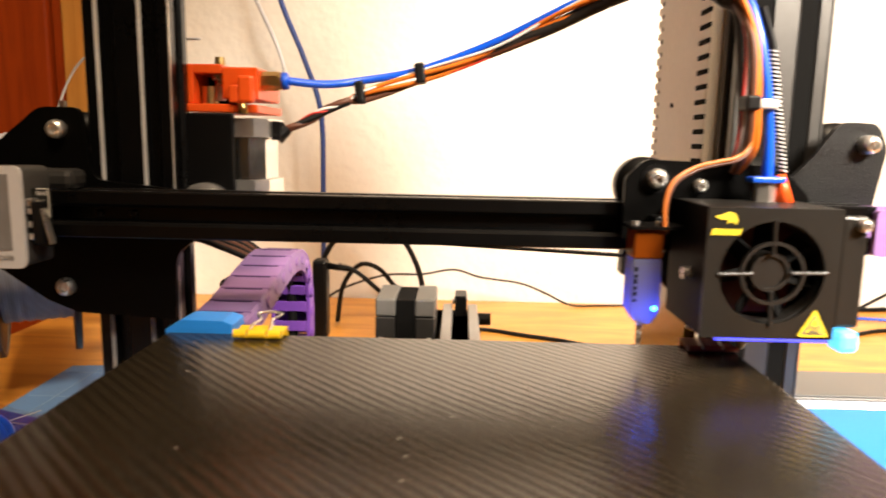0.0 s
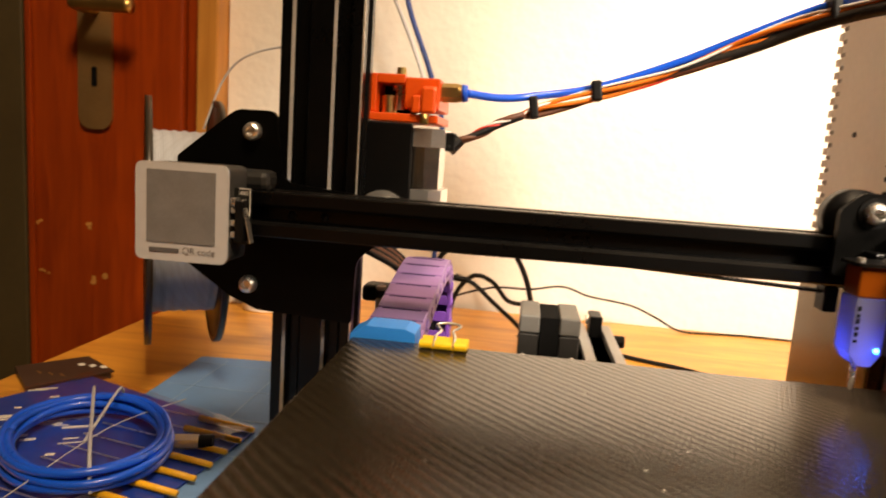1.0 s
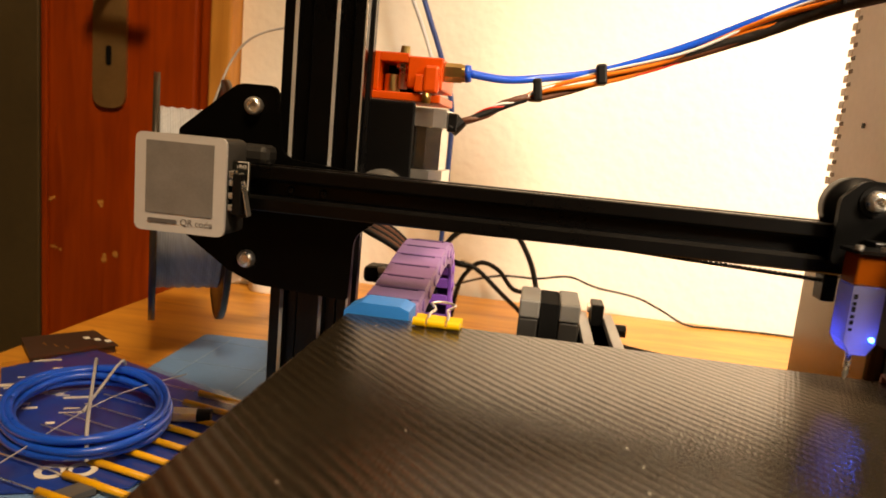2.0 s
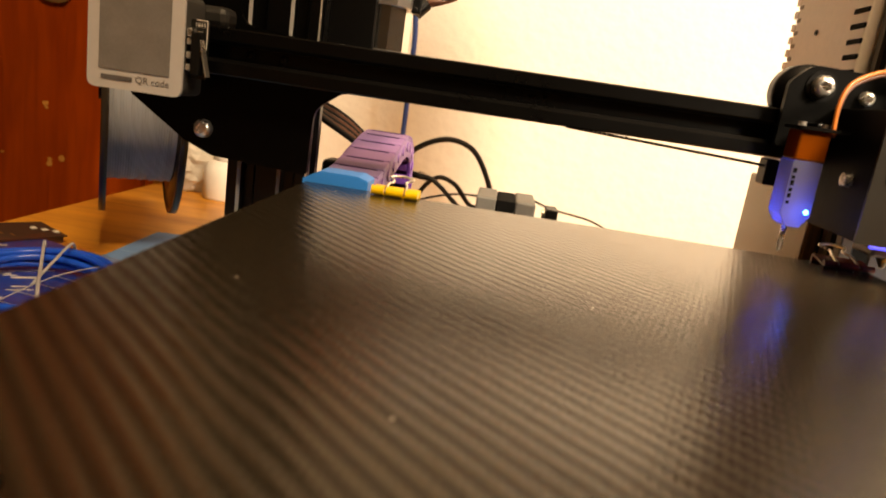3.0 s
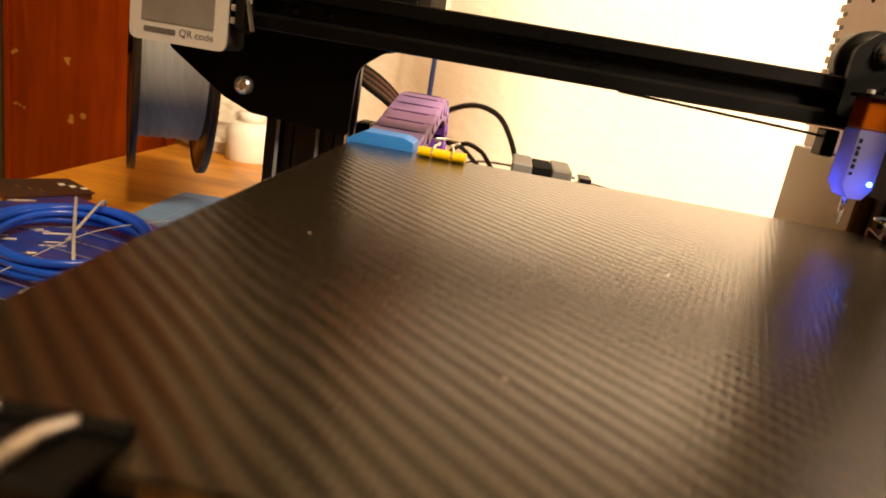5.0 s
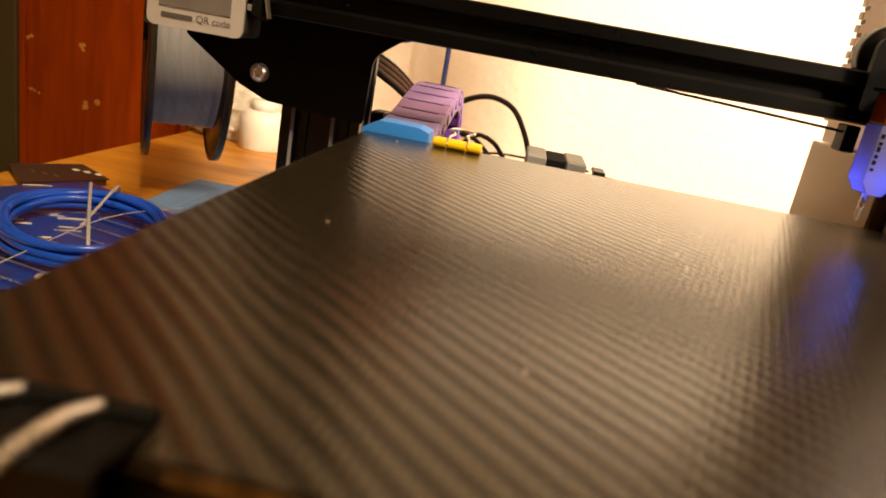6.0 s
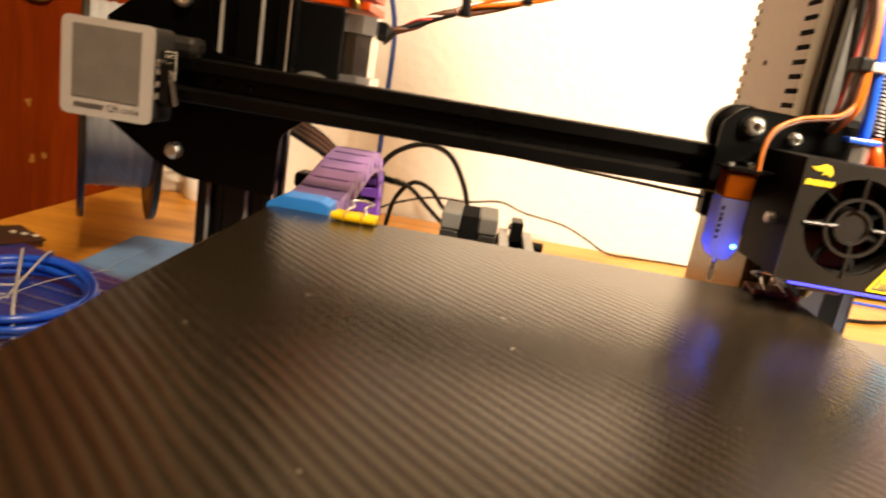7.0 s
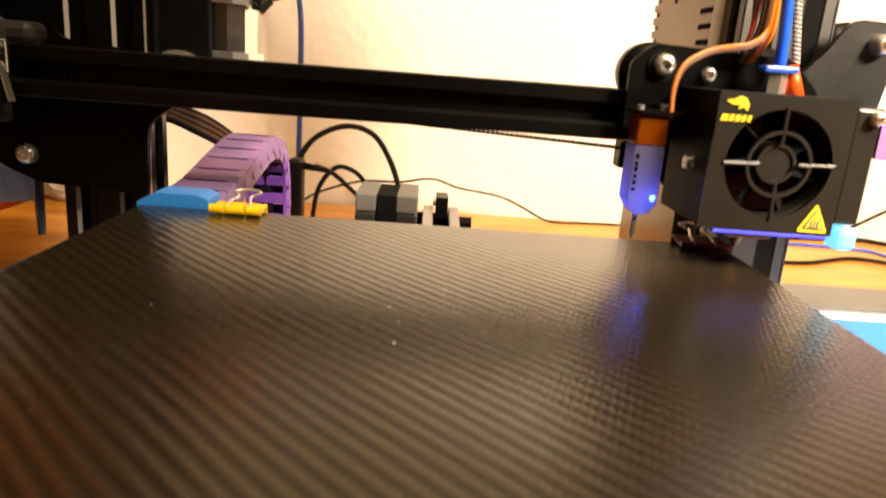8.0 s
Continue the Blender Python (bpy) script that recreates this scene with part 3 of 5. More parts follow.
part("lip", box(-0.1185, -0.0912, 0.0171, 0.0205, P - 0.007, P + 0.0006, 0.0006), BLUECAP, chain_mount)

# drag chain: links along a bent line
chain = thing("cable_chain", (-0.104, 0.08, 0.05), "lilac and purple printed plastic cable chain arching behind the bed", "cable chain")
line = smooth_line([(0, 0.014, P + 0.001), (0, 0.045, 0.1085), (0, 0.085, 0.1165), (0, 0.120, 0.1215), (0, 0.146, 0.1165), (0, 0.160, 0.1030), (0, 0.166, 0.085), (0, 0.166, 0.060), (0, 0.160, 0.038), (0, 0.150, 0.018)], 30)
run, last, stops = 0.0, line[0], [0]
for i, p in enumerate(line):
    run += (p - last).length
    last = p
    if run >= 0.0148:
        stops.append(i)
        run = 0.0
for a, b in zip(stops, stops[1:]):
    pa, pb = line[a], line[b]
    d = (pb - pa).normalized()
    nrm = Vector((0, -d.z, d.y))
    low = a > stops[0] and pa.y > 0.15
    m = Matrix((Vector((1, 0, 0)), d, nrm)).transposed().to_4x4()
    m.translation = (pa + pb) / 2 + Vector((-0.1040, 0, 0))
    bm = bmesh.new()
    box(-0.0128, 0.0128, -0.0073, 0.0073, -0.0016, 0.0, 0.0005, bm)
    box(-0.0128, -0.0104, -0.0080, 0.0080, -0.0130, -0.0017, 0.0005, bm)
    box(0.0104, 0.0128, -0.0080, 0.0080, -0.0130, -0.0017, 0.0005, bm)
    box(-0.0103, 0.0103, -0.0030, 0.0036, -0.0132, -0.0118, 0.0003, bm)
    cyl((0.0128, 0.0052, -0.0065), (0.0136, 0.0052, -0.0065), 0.0030, None, 12, bm)
    cyl((-0.0136, 0.0052, -0.0065), (-0.0128, 0.0052, -0.0065), 0.0030, None, 12, bm)
    bmesh.ops.transform(bm, matrix=m, verts=bm.verts[:])
    link = part("link", bm, PURPLE if low else LILAC, chain)
    # thin dark strip on the link's top paints the shade of its slot
    bm = box(-0.0096, 0.0096, 0.0058, 0.0071, -0.0004, 0.0003, 0.0001)
    bmesh.ops.transform(bm, matrix=m, verts=bm.verts[:])
    part("slot", bm, SLOTSHADE, link, "dark strip coloured as the shaded slot between links")
part("wires", tube([(-0.106, 0.02, 0.100), (-0.106, 0.07, 0.106), (-0.104, 0.115, 0.113), (-0.104, 0.150, 0.098), (-0.104, 0.158, 0.06), (-0.104, 0.150, 0.022)], 0.0035), RUBBER, chain, "black wires inside", True)

# ---- printer: crossbar with its ends ----
beam = thing("cross_beam", (0, 0.016, g(0.147)), "black anodised slotted aluminium crossbar carrying the print head", "crossbar")
o = slotted(0.020, 0.020, (0.010,), (0.010,))
part("profile", prism([(0.0065 + p[0], g(0.1467) + p[1]) for p in o], "x", -0.1690, 0.176), ANODISED, beam)
for hx in (-0.1352, -0.150):
    part("screw_hole", hex_bolt((hx, 0.0105, g(0.1569)), 0.0018, 0.0016), ANODISED, beam)
# toothed belt that leaves the slot under the bar towards the head
bm = bmesh.new()
slope = (0.1427 - 0.1462) / 0.080
tilt = Matrix.Rotation(-math.atan(slope), 4, "Y")
box(-0.010, 0.078, 0.0135, 0.0195, g(0.1441), g(0.1447), 0, bm, tilt)
for k in range(42):
    x = -0.008 + k * 0.0020
    z = g(0.1462) + slope * (x + 0.010)
    box(x, x + 0.0010, 0.0135, 0.0195, z, z + 0.0009, 0, bm, tilt)
belt = solid("drive_belt", bm, RUBBER, (0, 0.016, g(0.1415)), "thin black toothed drive belt under the crossbar", "belt")

left_end = thing("left_carriage", (-0.16, 0.03, g(0.147)), "black powder-coated carriage plate with steel screws", "carriage plate")
pts = [(-0.212, g(0.1790)), (-0.1835, g(0.2020)), (-0.1650, g(0.2020)), (-0.1610, g(0.1700)), (-0.1240, g(0.1665)), (-0.1090, g(0.1470)), (-0.1140, g(0.1445)), (-0.1240, g(0.1370)),
       (-0.1252, g(0.1060)), (-0.1715, g(0.1085)), (-0.1850, g(0.1140)), (-0.212, g(0.1320))]
part("plate", prism(rounded(pts, [0.002, 0.010, 0.004, 0.008, 0.002, 0.001, 0.002, 0.010, 0.002, 0.010, 0.008, 0.002]), "y", 0.0270, 0.0300), COATED, left_end)
for bx, bz in ((-0.1752, 0.1922), (-0.1755, 0.1207)):
    part("bolt", hex_bolt((bx, 0.0228, g(bz)), 0.0043, 0.0041), STEEL, left_end, "bright steel screw")
part("motor_block", box(-0.214, -0.1700, 0.0310, 0.0650, g(0.1340), g(0.1760), 0.001), PLASTIC, left_end)
for wz in (0.1922, 0.1207):
    part("wheel", cyl((-0.1752, 0.0455, g(wz)), (-0.1752, 0.0545, g(wz)), 0.0085, None, 24), PLASTIC, left_end, "black wheel", True)
part("wheel", cyl((-0.1180, 0.0455, g(0.1565)), (-0.1180, 0.0545, g(0.1565)), 0.0118, None, 28), WHEEL, left_end, "smoky clear wheel", True)

switch_box = thing("switch_cover", (-0.1918, 0.005, g(0.135)), "grey end-switch cover with pale printed label on the crossbar's end", "switch cover")
bm = prism(rounded([(-0.2118, g(0.1355)), (-0.1715, g(0.1358)), (-0.1715, g(0.1768)), (-0.2118, g(0.1766))], 0.0035), "y", -0.0060, 0.0120)
part("cover", bm, GREYBOX, switch_box)
lab = part("label", prism(rounded([(-0.2121, g(0.1352)), (-0.1712, g(0.1354)), (-0.1712, g(0.1771)), (-0.2121, g(0.1769))], 0.0036), "y", -0.0076, -0.0061), LABELGREY, switch_box, "pale grey label with a plain printed square")
part("printed_square", box(-0.2070, -0.1765, -0.0079, -0.00762, g(0.1432), g(0.1738), 0), material("printed_mid_grey", (0.20, 0.195, 0.195), 0.5, 0.0, vary=0.1, grain=200), lab, "plain grey printed square")
part("printed_bar", box(-0.2058, -0.1925, -0.0079, -0.00762, g(0.1390), g(0.1408), 0), PRINTDARK, lab)
lettering("words", "QR code", 0.0040, (-0.1910, -0.00780, g(0.1388)), PRINTDARK, lab)
part("back_arm", box(-0.1930, -0.1620, 0.0122, 0.0262, g(0.1660), g(0.1752), 0.003), DARKGREY, switch_box)
board = part("circuit_board", prism(rounded([(-0.1716, g(0.1440)), (-0.1640, g(0.1440)), (-0.1640, g(0.1680)), (-0.1716, g(0.1680))], 0.0012), "y", -0.0008, 0.0006), material("black_board", (0.006, 0.007, 0.006), 0.35), switch_box, "black circuit board with a white rim")
rim = [(-0.1690, -0.0011, g(0.1677)), (-0.1652, -0.0011, g(0.1677)), (-0.1643, -0.0011, g(0.1668)), (-0.1643, -0.0011, g(0.1560))]
part("printed_rim", tube(rim, 0.00022, 3, 6), INKWHITE, board, "white printed rim")
lettering("words", "1845", 0.0024, (-0.1698, -0.00095, g(0.1650)), INKWHITE, board)
part("switch", box(-0.1690, -0.1652, -0.0058, -0.0009, g(0.1455), g(0.1628), 0.0004), RUBBER, switch_box, "small black end switch")
part("switch_clip", box(-0.1706, -0.1688, -0.0062, -0.0010, g(0.1608), g(0.1640), 0.0003), STEEL, switch_box, "bright steel clip")
for pz in (0.1470, 0.1520, 0.1575):
    part("pin", box(-0.1712, -0.1691, -0.0052, -0.0030, g(pz), g(pz + 0.0026), 0.0004), STEEL, switch_box, "bright solder pin")
part("lever", box(-0.1645, -0.1639, -0.0055, -0.0015, g(0.1450), g(0.1636), 0.0002, None, Matrix.Rotation(radians(-13), 4, "Y")), STEEL, switch_box, "bent steel lever")

# ---- extruder ----
ext = thing("extruder", (-0.112, 0.08, g(0.165)), "orange-red metal extruder on a stepper motor with brass fitting", "extruder")
red = bmesh.new()
box(-0.1310, -0.1262, 0.060, 0.100, g(0.2062), g(0.2250), 0.0006, red)
box(-0.1262, -0.1120, 0.060, 0.100, g(0.2205), g(0.2250), 0.0006, red)
box(-0.1120, -0.0945, 0.0600, 0.100, g(0.2085), g(0.2238), 0.0008, red)
box(-0.1310, -0.0945, 0.0580, 0.104, g(0.2020), g(0.2060), 0.0006, red)
part("frame", red, RED, ext, "orange-red anodised frame")
part("lever", box(-0.1075, -0.1030, 0.0555, 0.0598, g(0.2065), g(0.2150), 0.0008), RED, ext)
part("lever_pad", box(-0.1030, -0.0955, 0.0545, 0.0598, g(0.2065), g(0.2195), 0.0014), RED, ext)
part("pivot_screw", cyl((-0.1010, 0.0570, g(0.2015)), (-0.1010, 0.0570, g(0.2064)), 0.0022, None, 14), BRASS, ext, "brass pivot screw", True)
part("recess", box(-0.1262, -0.1121, 0.080, 0.099, g(0.2062), g(0.2204), 0), VOID, ext)
part("gear", cyl((-0.1215, 0.070, g(0.2062)), (-0.1215, 0.070, g(0.2150)), 0.0040, None, 24), BRASS, ext)
part("bolt", cyl((-0.1155, 0.068, g(0.2080)), (-0.1155, 0.068, g(0.2262)), 0.0024, None, 14), STEEL, ext, "steel tension screw")
part("bolt_head", cyl((-0.1155, 0.068, g(0.2252)), (-0.1155, 0.068, g(0.2290)), 0.0026, 0.0022, 14), BRASS, ext)
part("washer", cyl((-0.1155, 0.068, g(0.2180)), (-0.1155, 0.068, g(0.2202)), 0.0040, None, 18), STEEL, ext)
part("fitting", cyl((-0.0944, 0.068, g(0.2178)), (-0.0860, 0.068, g(0.2180)), 0.0047, None, 6), BRASS, ext, "brass hexagon fitting")
part("fitting_neck", cyl((-0.0860, 0.068, g(0.2180)), (-0.0842, 0.068, g(0.2180)), 0.0042), BRASS, ext)
part("collet", cyl((-0.0842, 0.068, g(0.2180)), (-0.0815, 0.068, g(0.2182)), 0.0045, 0.0040), BLUE, ext, "blue push collet", True)
part("motor_front", box(-0.1320, -0.1062, 0.0560, 0.0600, g(0.1600), g(0.2015), 0.0008), PLASTIC, ext)
def chamfered(x0, x1, y0, y1, c):
    return [(x0 + c, y0), (x1 - c, y0), (x1, y0 + c), (x1, y1 - c), (x1 - c, y1), (x0 + c, y1), (x0, y1 - c), (x0, y0 + c)]


part("motor_cap", prism(chamfered(-0.1310, -0.0915, 0.0605, 0.100, 0.0058), "z", g(0.1905), g(0.1995)), NICKEL, ext, "bright silver motor cap")
part("motor_body", prism(chamfered(-0.1300, -0.0938, 0.0620, 0.098, 0.0066), "z", g(0.1692), g(0.1904)), LAMINATE, ext)
part("motor_foot", prism(chamfered(-0.1310, -0.0915, 0.0605, 0.100, 0.0058), "z", g(0.1590), g(0.1690)), NICKEL, ext, "bright silver motor cap")
part("plug", box(-0.0920, -0.0870, 0.072, 0.082, g(0.1890), g(0.1985), 0.0008), PLASTIC, ext)

# ---- print head ----
head = thing("hotend_assembly", (0.11, -0.01, g(0.118)), "dark metal print head with round cooling fan and yellow marks", "print head")
plate_pts = [(0.0712, g(0.1520)), (0.1450, g(0.1520)), (0.1450, g(0.1700)), (0.1330, g(0.1825)), (0.0790, g(0.1845)), (0.0712, g(0.1770))]
part("carriage_plate", prism(rounded(plate_pts, [0.002, 0.002, 0.006, 0.006, 0.007, 0.005]), "y", 0.0000, 0.0030), COATED, head)
part("wheel", cyl((0.0815, 0.0080, g(0.1735)), (0.0815, 0.0175, g(0.1735)), 0.0118, None, 28), PLASTIC, head, "black wheel", True)
part("wheel", cyl((0.1260, 0.0080, g(0.1745)), (0.1260, 0.0175, g(0.1745)), 0.0118, None, 28), PLASTIC, head, "black wheel", True)
part("wheel", cyl((0.1020, 0.0080, g(0.1385)), (0.1020, 0.0175, g(0.1385)), 0.0118, None, 28), PLASTIC, head, "black wheel", True)
part("bolt", hex_bolt((0.0834, -0.0046, g(0.1768)), 0.0042, 0.0045), STEEL, head, "bright steel screw")
part("bolt", hex_bolt((0.1009, -0.0034, g(0.1744)), 0.0029, 0.0034), STEEL, head, "bright steel screw")
part("washer", cyl((0.0834, -0.0006, g(0.1768)), (0.0834, -0.0001, g(0.1768)), 0.0060, None, 24), PLASTIC, head, "black washer")
part("belt_clip", box(0.0745, 0.0800, 0.0105, 0.0200, g(0.1350), g(0.1460), 0.0008), PLASTIC, head)
X0, X1, Z0, Z1, YF = 0.0905, 0.1367, g(0.1235), g(0.1695), -0.0414
CX, CZ, CR = 0.1139, g(0.1468), 0.0181
# front face with a round opening
bm = bmesh.new()
seg = 48
inner, outer = [], []
angles = [2 * math.pi * k / seg for k in range(seg)] + [math.atan2(cz_ - CZ, cx_ - CX) % (2 * math.pi) for cx_ in (X0, X1) for cz_ in (Z0, Z1)]
angles.sort()
seg = len(angles)
for a in angles:
    c, s = math.cos(a), math.sin(a)
    inner.append((CX + CR * c, CZ + CR * s))
    scale = min((X1 - CX) / c if c > 1e-6 else 9, (X0 - CX) / c if c < -1e-6 else 9, (Z1 - CZ) / s if s > 1e-6 else 9, (Z0 - CZ) / s if s < -1e-6 else 9)
    outer.append((CX + scale * c, CZ + scale * s))
for y in (YF, YF + 0.0012):
    vi, vo = [bm.verts.new((p[0], y, p[1])) for p in inner], [bm.verts.new((p[0], y, p[1])) for p in outer]
    for k in range(seg):
        j = (k + 1) % seg
        bm.faces.new((vi[k], vi[j], vo[j], vo[k]))
    if y == YF:
        front_i, front_o = vi, vo
    else:
        for a, b in ((front_i, vi), (front_o, vo)):
            for k in range(seg):
                j = (k + 1) % seg
                bm.faces.new((a[k], a[j], b[j], b[k]))
shroud = part("shroud", bm, SHROUD, head, "dark metal fan shroud")
# left side uses a darker black than the right, with its shade painted in
part("shroud_side", box(X0, X0 + 0.0012, YF + 0.0013, -0.0005, Z0 + 0.0003, Z1, 0.0003), SHADEBLACK, head)
part("inner_back", box(X0 + 0.0013, X1 - 0.0013, -0.0030, -0.0010, Z0 + 0.0003, g(0.1519), 0.0003), VOID, head)
part("inner_floor", box(X0 + 0.0013, X1 - 0.0013, -0.0280, -0.0031, Z0 + 0.0003, Z0 + 0.0012, 0.0002), VOID, head)
part("shroud_side", box(X1 - 0.0012, X1, YF + 0.0013, -0.0005, Z0 + 0.0003, Z1, 0.0003), SHROUD, head)
part("shroud_top", box(X0 + 0.0013, X1 - 0.0013, YF + 0.0013, -0.004, Z1 - 0.0012, Z1, 0.0003), SHROUD, head)
fan = part("fan", ring((CX, YF + 0.0030, CZ), 0.0196, 0.0180, "y", 0.009), FAN, head, "black round cooling fan")
part("fan_hub", cyl((CX, YF + 0.0022, CZ), (CX, YF + 0.010, CZ), 0.0068, None, 32), FAN, fan, "round hub")
part("fan_hub_rim", ring((CX, YF + 0.0014, CZ), 0.0068, 0.0056, "y", 0.0009), FAN, fan)
part("guard_ring", ring((CX, YF - 0.0006, CZ), 0.0112, 0.0100, "y", 0.0016), FAN, fan)
for k in range(4):
    a = k * math.pi / 2 + 0.03
    p = Vector((math.cos(a), 0, math.sin(a)))
    part("spoke", tube([Vector((CX, YF + 0.0002, CZ)) + p * 0.0066, Vector((CX, YF - 0.0002, CZ)) + p * 0.0188], 0.0008, 1, 8), FAN, fan)
for k in range(7):
    a = k * 2 * math.pi / 7
    bm = box(-0.0006, 0.0006, -0.004, 0.004, 0.0070, 0.0176, 0.0002)
    bmesh.ops.rotate(bm, verts=bm.verts[:], cent=(0, 0, 0.012), matrix=Matrix.Rotation(radians(38), 3, "Z"))
    bmesh.ops.rotate(bm, verts=bm.verts[:], cent=(0, 0, 0), matrix=Matrix.Rotation(a, 3, "Y"))
    bmesh.ops.translate(bm, verts=bm.verts[:], vec=(CX, YF + 0.0085, CZ))
    part("blade", bm, VOID, fan)
part("heat_sink", box(0.1010, 0.1300, -0.022, -0.004, Z0 + 0.004, Z1 - 0.0015, 0.001), material("red_heat_sink", (0.05, 0.003, 0.002), 0.35, 0.3), head, "dark red finned heat sink")
# yellow marks
tri_pts = [(0.1242, Z0 + 0.0010), (0.1352, Z0 + 0.0010), (0.1298, Z0 + 0.0112)]
mark = part("warning_mark", prism(rounded(tri_pts, 0.0008), "y", YF - 0.0004, YF - 0.0001), YELLOWINK, head, "yellow triangular hot-surface mark")
inner_tri = [(0.1259, Z0 + 0.0020), (0.1336, Z0 + 0.0020), (0.1298, Z0 + 0.0092)]
part("mark_line", prism(inner_tri, "y", YF - 0.0006, YF - 0.00045), PRINTDARK, mark)
part("mark_face", prism([(0.1268, Z0 + 0.0025), (0.1327, Z0 + 0.0025), (0.1298, Z0 + 0.0081)], "y", YF - 0.0008, YF - 0.00065), YELLOWINK, mark)
for k in range(3):
    part("mark_bar", box(0.1285 + k * 0.0011, 0.1290 + k * 0.0011, YF - 0.0010, YF - 0.00085, Z0 + 0.0034, Z0 + 0.0052), PRINTDARK, mark)
part("mark_base", box(0.1280, 0.1316, YF - 0.0010, YF - 0.00085, Z0 + 0.0028, Z0 + 0.0032), PRINTDARK, mark)
wing = [(0.0925, Z1 - 0.0030), (0.0950, Z1 - 0.0026), (0.0972, Z1 - 0.0014), (0.0992, Z1 - 0.0020), (0.1004, Z1 - 0.0040), (0.1000, Z1 - 0.0060), (0.0988, Z1 - 0.0048), (0.0968, Z1 - 0.0056), (0.0975, Z1 - 0.0042), (0.0948, Z1 - 0.0042)]
logo = part("printed_emblem", prism(wing, "y", YF - 0.0004, YF - 0.0001), YELLOWINK, head, "plain yellow printed emblem")
ex = 0.0916
for w in (0.0022, 0.0015, 0.0016, 0.0014, 0.0012):
    part("emblem_bar", prism([(ex, Z1 - 0.0096), (ex + w, Z1 - 0.0095), (ex + w + 0.0005, Z1 - 0.0074), (ex + 0.0005, Z1 - 0.0075)], "y", YF - 0.0004, YF - 0.0001), YELLOWINK, logo)
    ex += w + 0.0005
# duct and side blower
part("blower", box(0.1375, 0.1475, -0.034, -0.006, g(0.1265), g(0.1655), 0.002), PLASTIC, head, "black side blower")
part("blower_flange", box(0.1370, 0.1463, -0.0400, -0.0355, g(0.1275), g(0.1672), 0.0012), SHROUD, head)
part("duct_lamp", box(0.1388, 0.1462, -0.0425, -0.0330, g(0.1186), g(0.1268), 0.0022), LED_CYAN, head, "glowing pale cyan lamp")
part("lamp_strip", box(0.0960, 0.1360, -0.0412, -0.0402, Z0 - 0.0013, Z0 - 0.0002, 0.0003), LED_STRIP, head, "glowing violet-blue lamp strip")
part("heater_block", box(0.1060, 0.1250, -0.026, -0.010, g(0.1172), Z0 - 0.0004, 0.001), material("heater_block_metal", (0.12, 0.11, 0.10), 0.4, 0.7), head)
part("nozzle", cyl((0.1150, -0.018, g(0.1171)), (0.1150, -0.018, g(0.1125)), 0.0032, 0.0008, 12), BRASS, head, "brass nozzle")
# fitting above
part("fitting", cyl((0.1215, -0.012, Z1 - 0.001), (0.1215, -0.012, g(0.1765)), 0.0040, None, 6), STEEL, head, "steel hexagon fitting")
part("collet", cyl((0.1222, -0.012, g(0.1766)), (0.1222, -0.012, g(0.1792)), 0.0046, 0.0042), BLUE, head, "blue push collet", True)
part("collet_tab", box(0.1150, 0.1275, -0.0165, -0.0095, g(0.1768), g(0.1790), 0.0006), BLUE, head)
part("red_sleeve", cyl((0.1290, -0.012, Z1 - 0.001), (0.1276, -0.011, g(0.1800)), 0.0042, 0.0016, 14), RED, head, "orange-red heat-shrink sleeve", True)
part("flange_screw", hex_bolt((0.1440, -0.0432, g(0.1640)), 0.0024, 0.0030), STEEL, head, "steel screw")
# probe
probe_parts = [part("probe_bracket", prism(rounded([(0.0705, -0.0380), (0.0850, -0.0380), (0.0905, -0.0340), (0.0905, -0.0200), (0.0705, -0.0235)], 0.0016), "z", g(0.1613), g(0.1625)), ANODISED, head)]
part("bracket_arm", box(0.0812, 0.0875, -0.0105, -0.0006, g(0.1560), g(0.1625), 0.0005), ANODISED, head)
for sx in (0.0732, 0.0816):
    probe_parts.append(part("bracket_screw", cyl((sx, -0.0330, g(0.1626)), (sx, -0.0330, g(0.1640)), 0.0014, None, 12), STEEL, head, "small steel screw"))
probe = part("probe", prism(rounded([(0.0722, g(0.1300)), (0.0750, g(0.1257)), (0.0800, g(0.1257)), (0.0828, g(0.1300)), (0.0828, g(0.1500)), (0.0722, g(0.1500))], 0.0006), "y", -0.0365, -0.0245), PROBE, head, "milky plastic bed probe glowing blue")
part("probe_top", box(0.0722, 0.0832, -0.0362, -0.0247, g(0.1501), g(0.1611), 0.0008), AMBER, probe, "amber-brown probe connector")
part("probe_pin", cyl((0.0774, -0.0305, g(0.1256)), (0.0774, -0.0305, g(0.1172)), 0.0010, None, 12), STEEL, probe, "thin steel probe pin", True)
part("probe_tip", cyl((0.0774, -0.0305, g(0.1172)), (0.0774, -0.0305, g(0.1152)), 0.0010, 0.0004, 12), WHITEPL, probe)
part("probe_led", ball((0.0808, -0.0372, g(0.1318)), 0.0009, None, 10), LED_BLUE, probe, "bright blue light")
for k, w in enumerate((0.0011, 0.0016, 0.0013, 0.0019, 0.0012, 0.0017)):
    part("printed_mark", box(0.0729, 0.0741, -0.03675, -0.03655, g(0.1340 + k * 0.0023), g(0.1340 + k * 0.0023 + w)), VOID, probe)
for piece in probe_parts + [probe]:  # the probe hangs a little behind the shroud's front
    piece.location = (-0.0028, 0.0097, -0.0018)
part("side_screw", cyl((0.0900, -0.028, g(0.1440)), (0.0872, -0.028, g(0.1440)), 0.0024, None, 14), STEEL, head, "steel screw")
point_lamp("probe_lamp", (0.0757, -0.0200, g(0.1290)), 0.002, 0.010, (0.06, 0.11, 1.0))

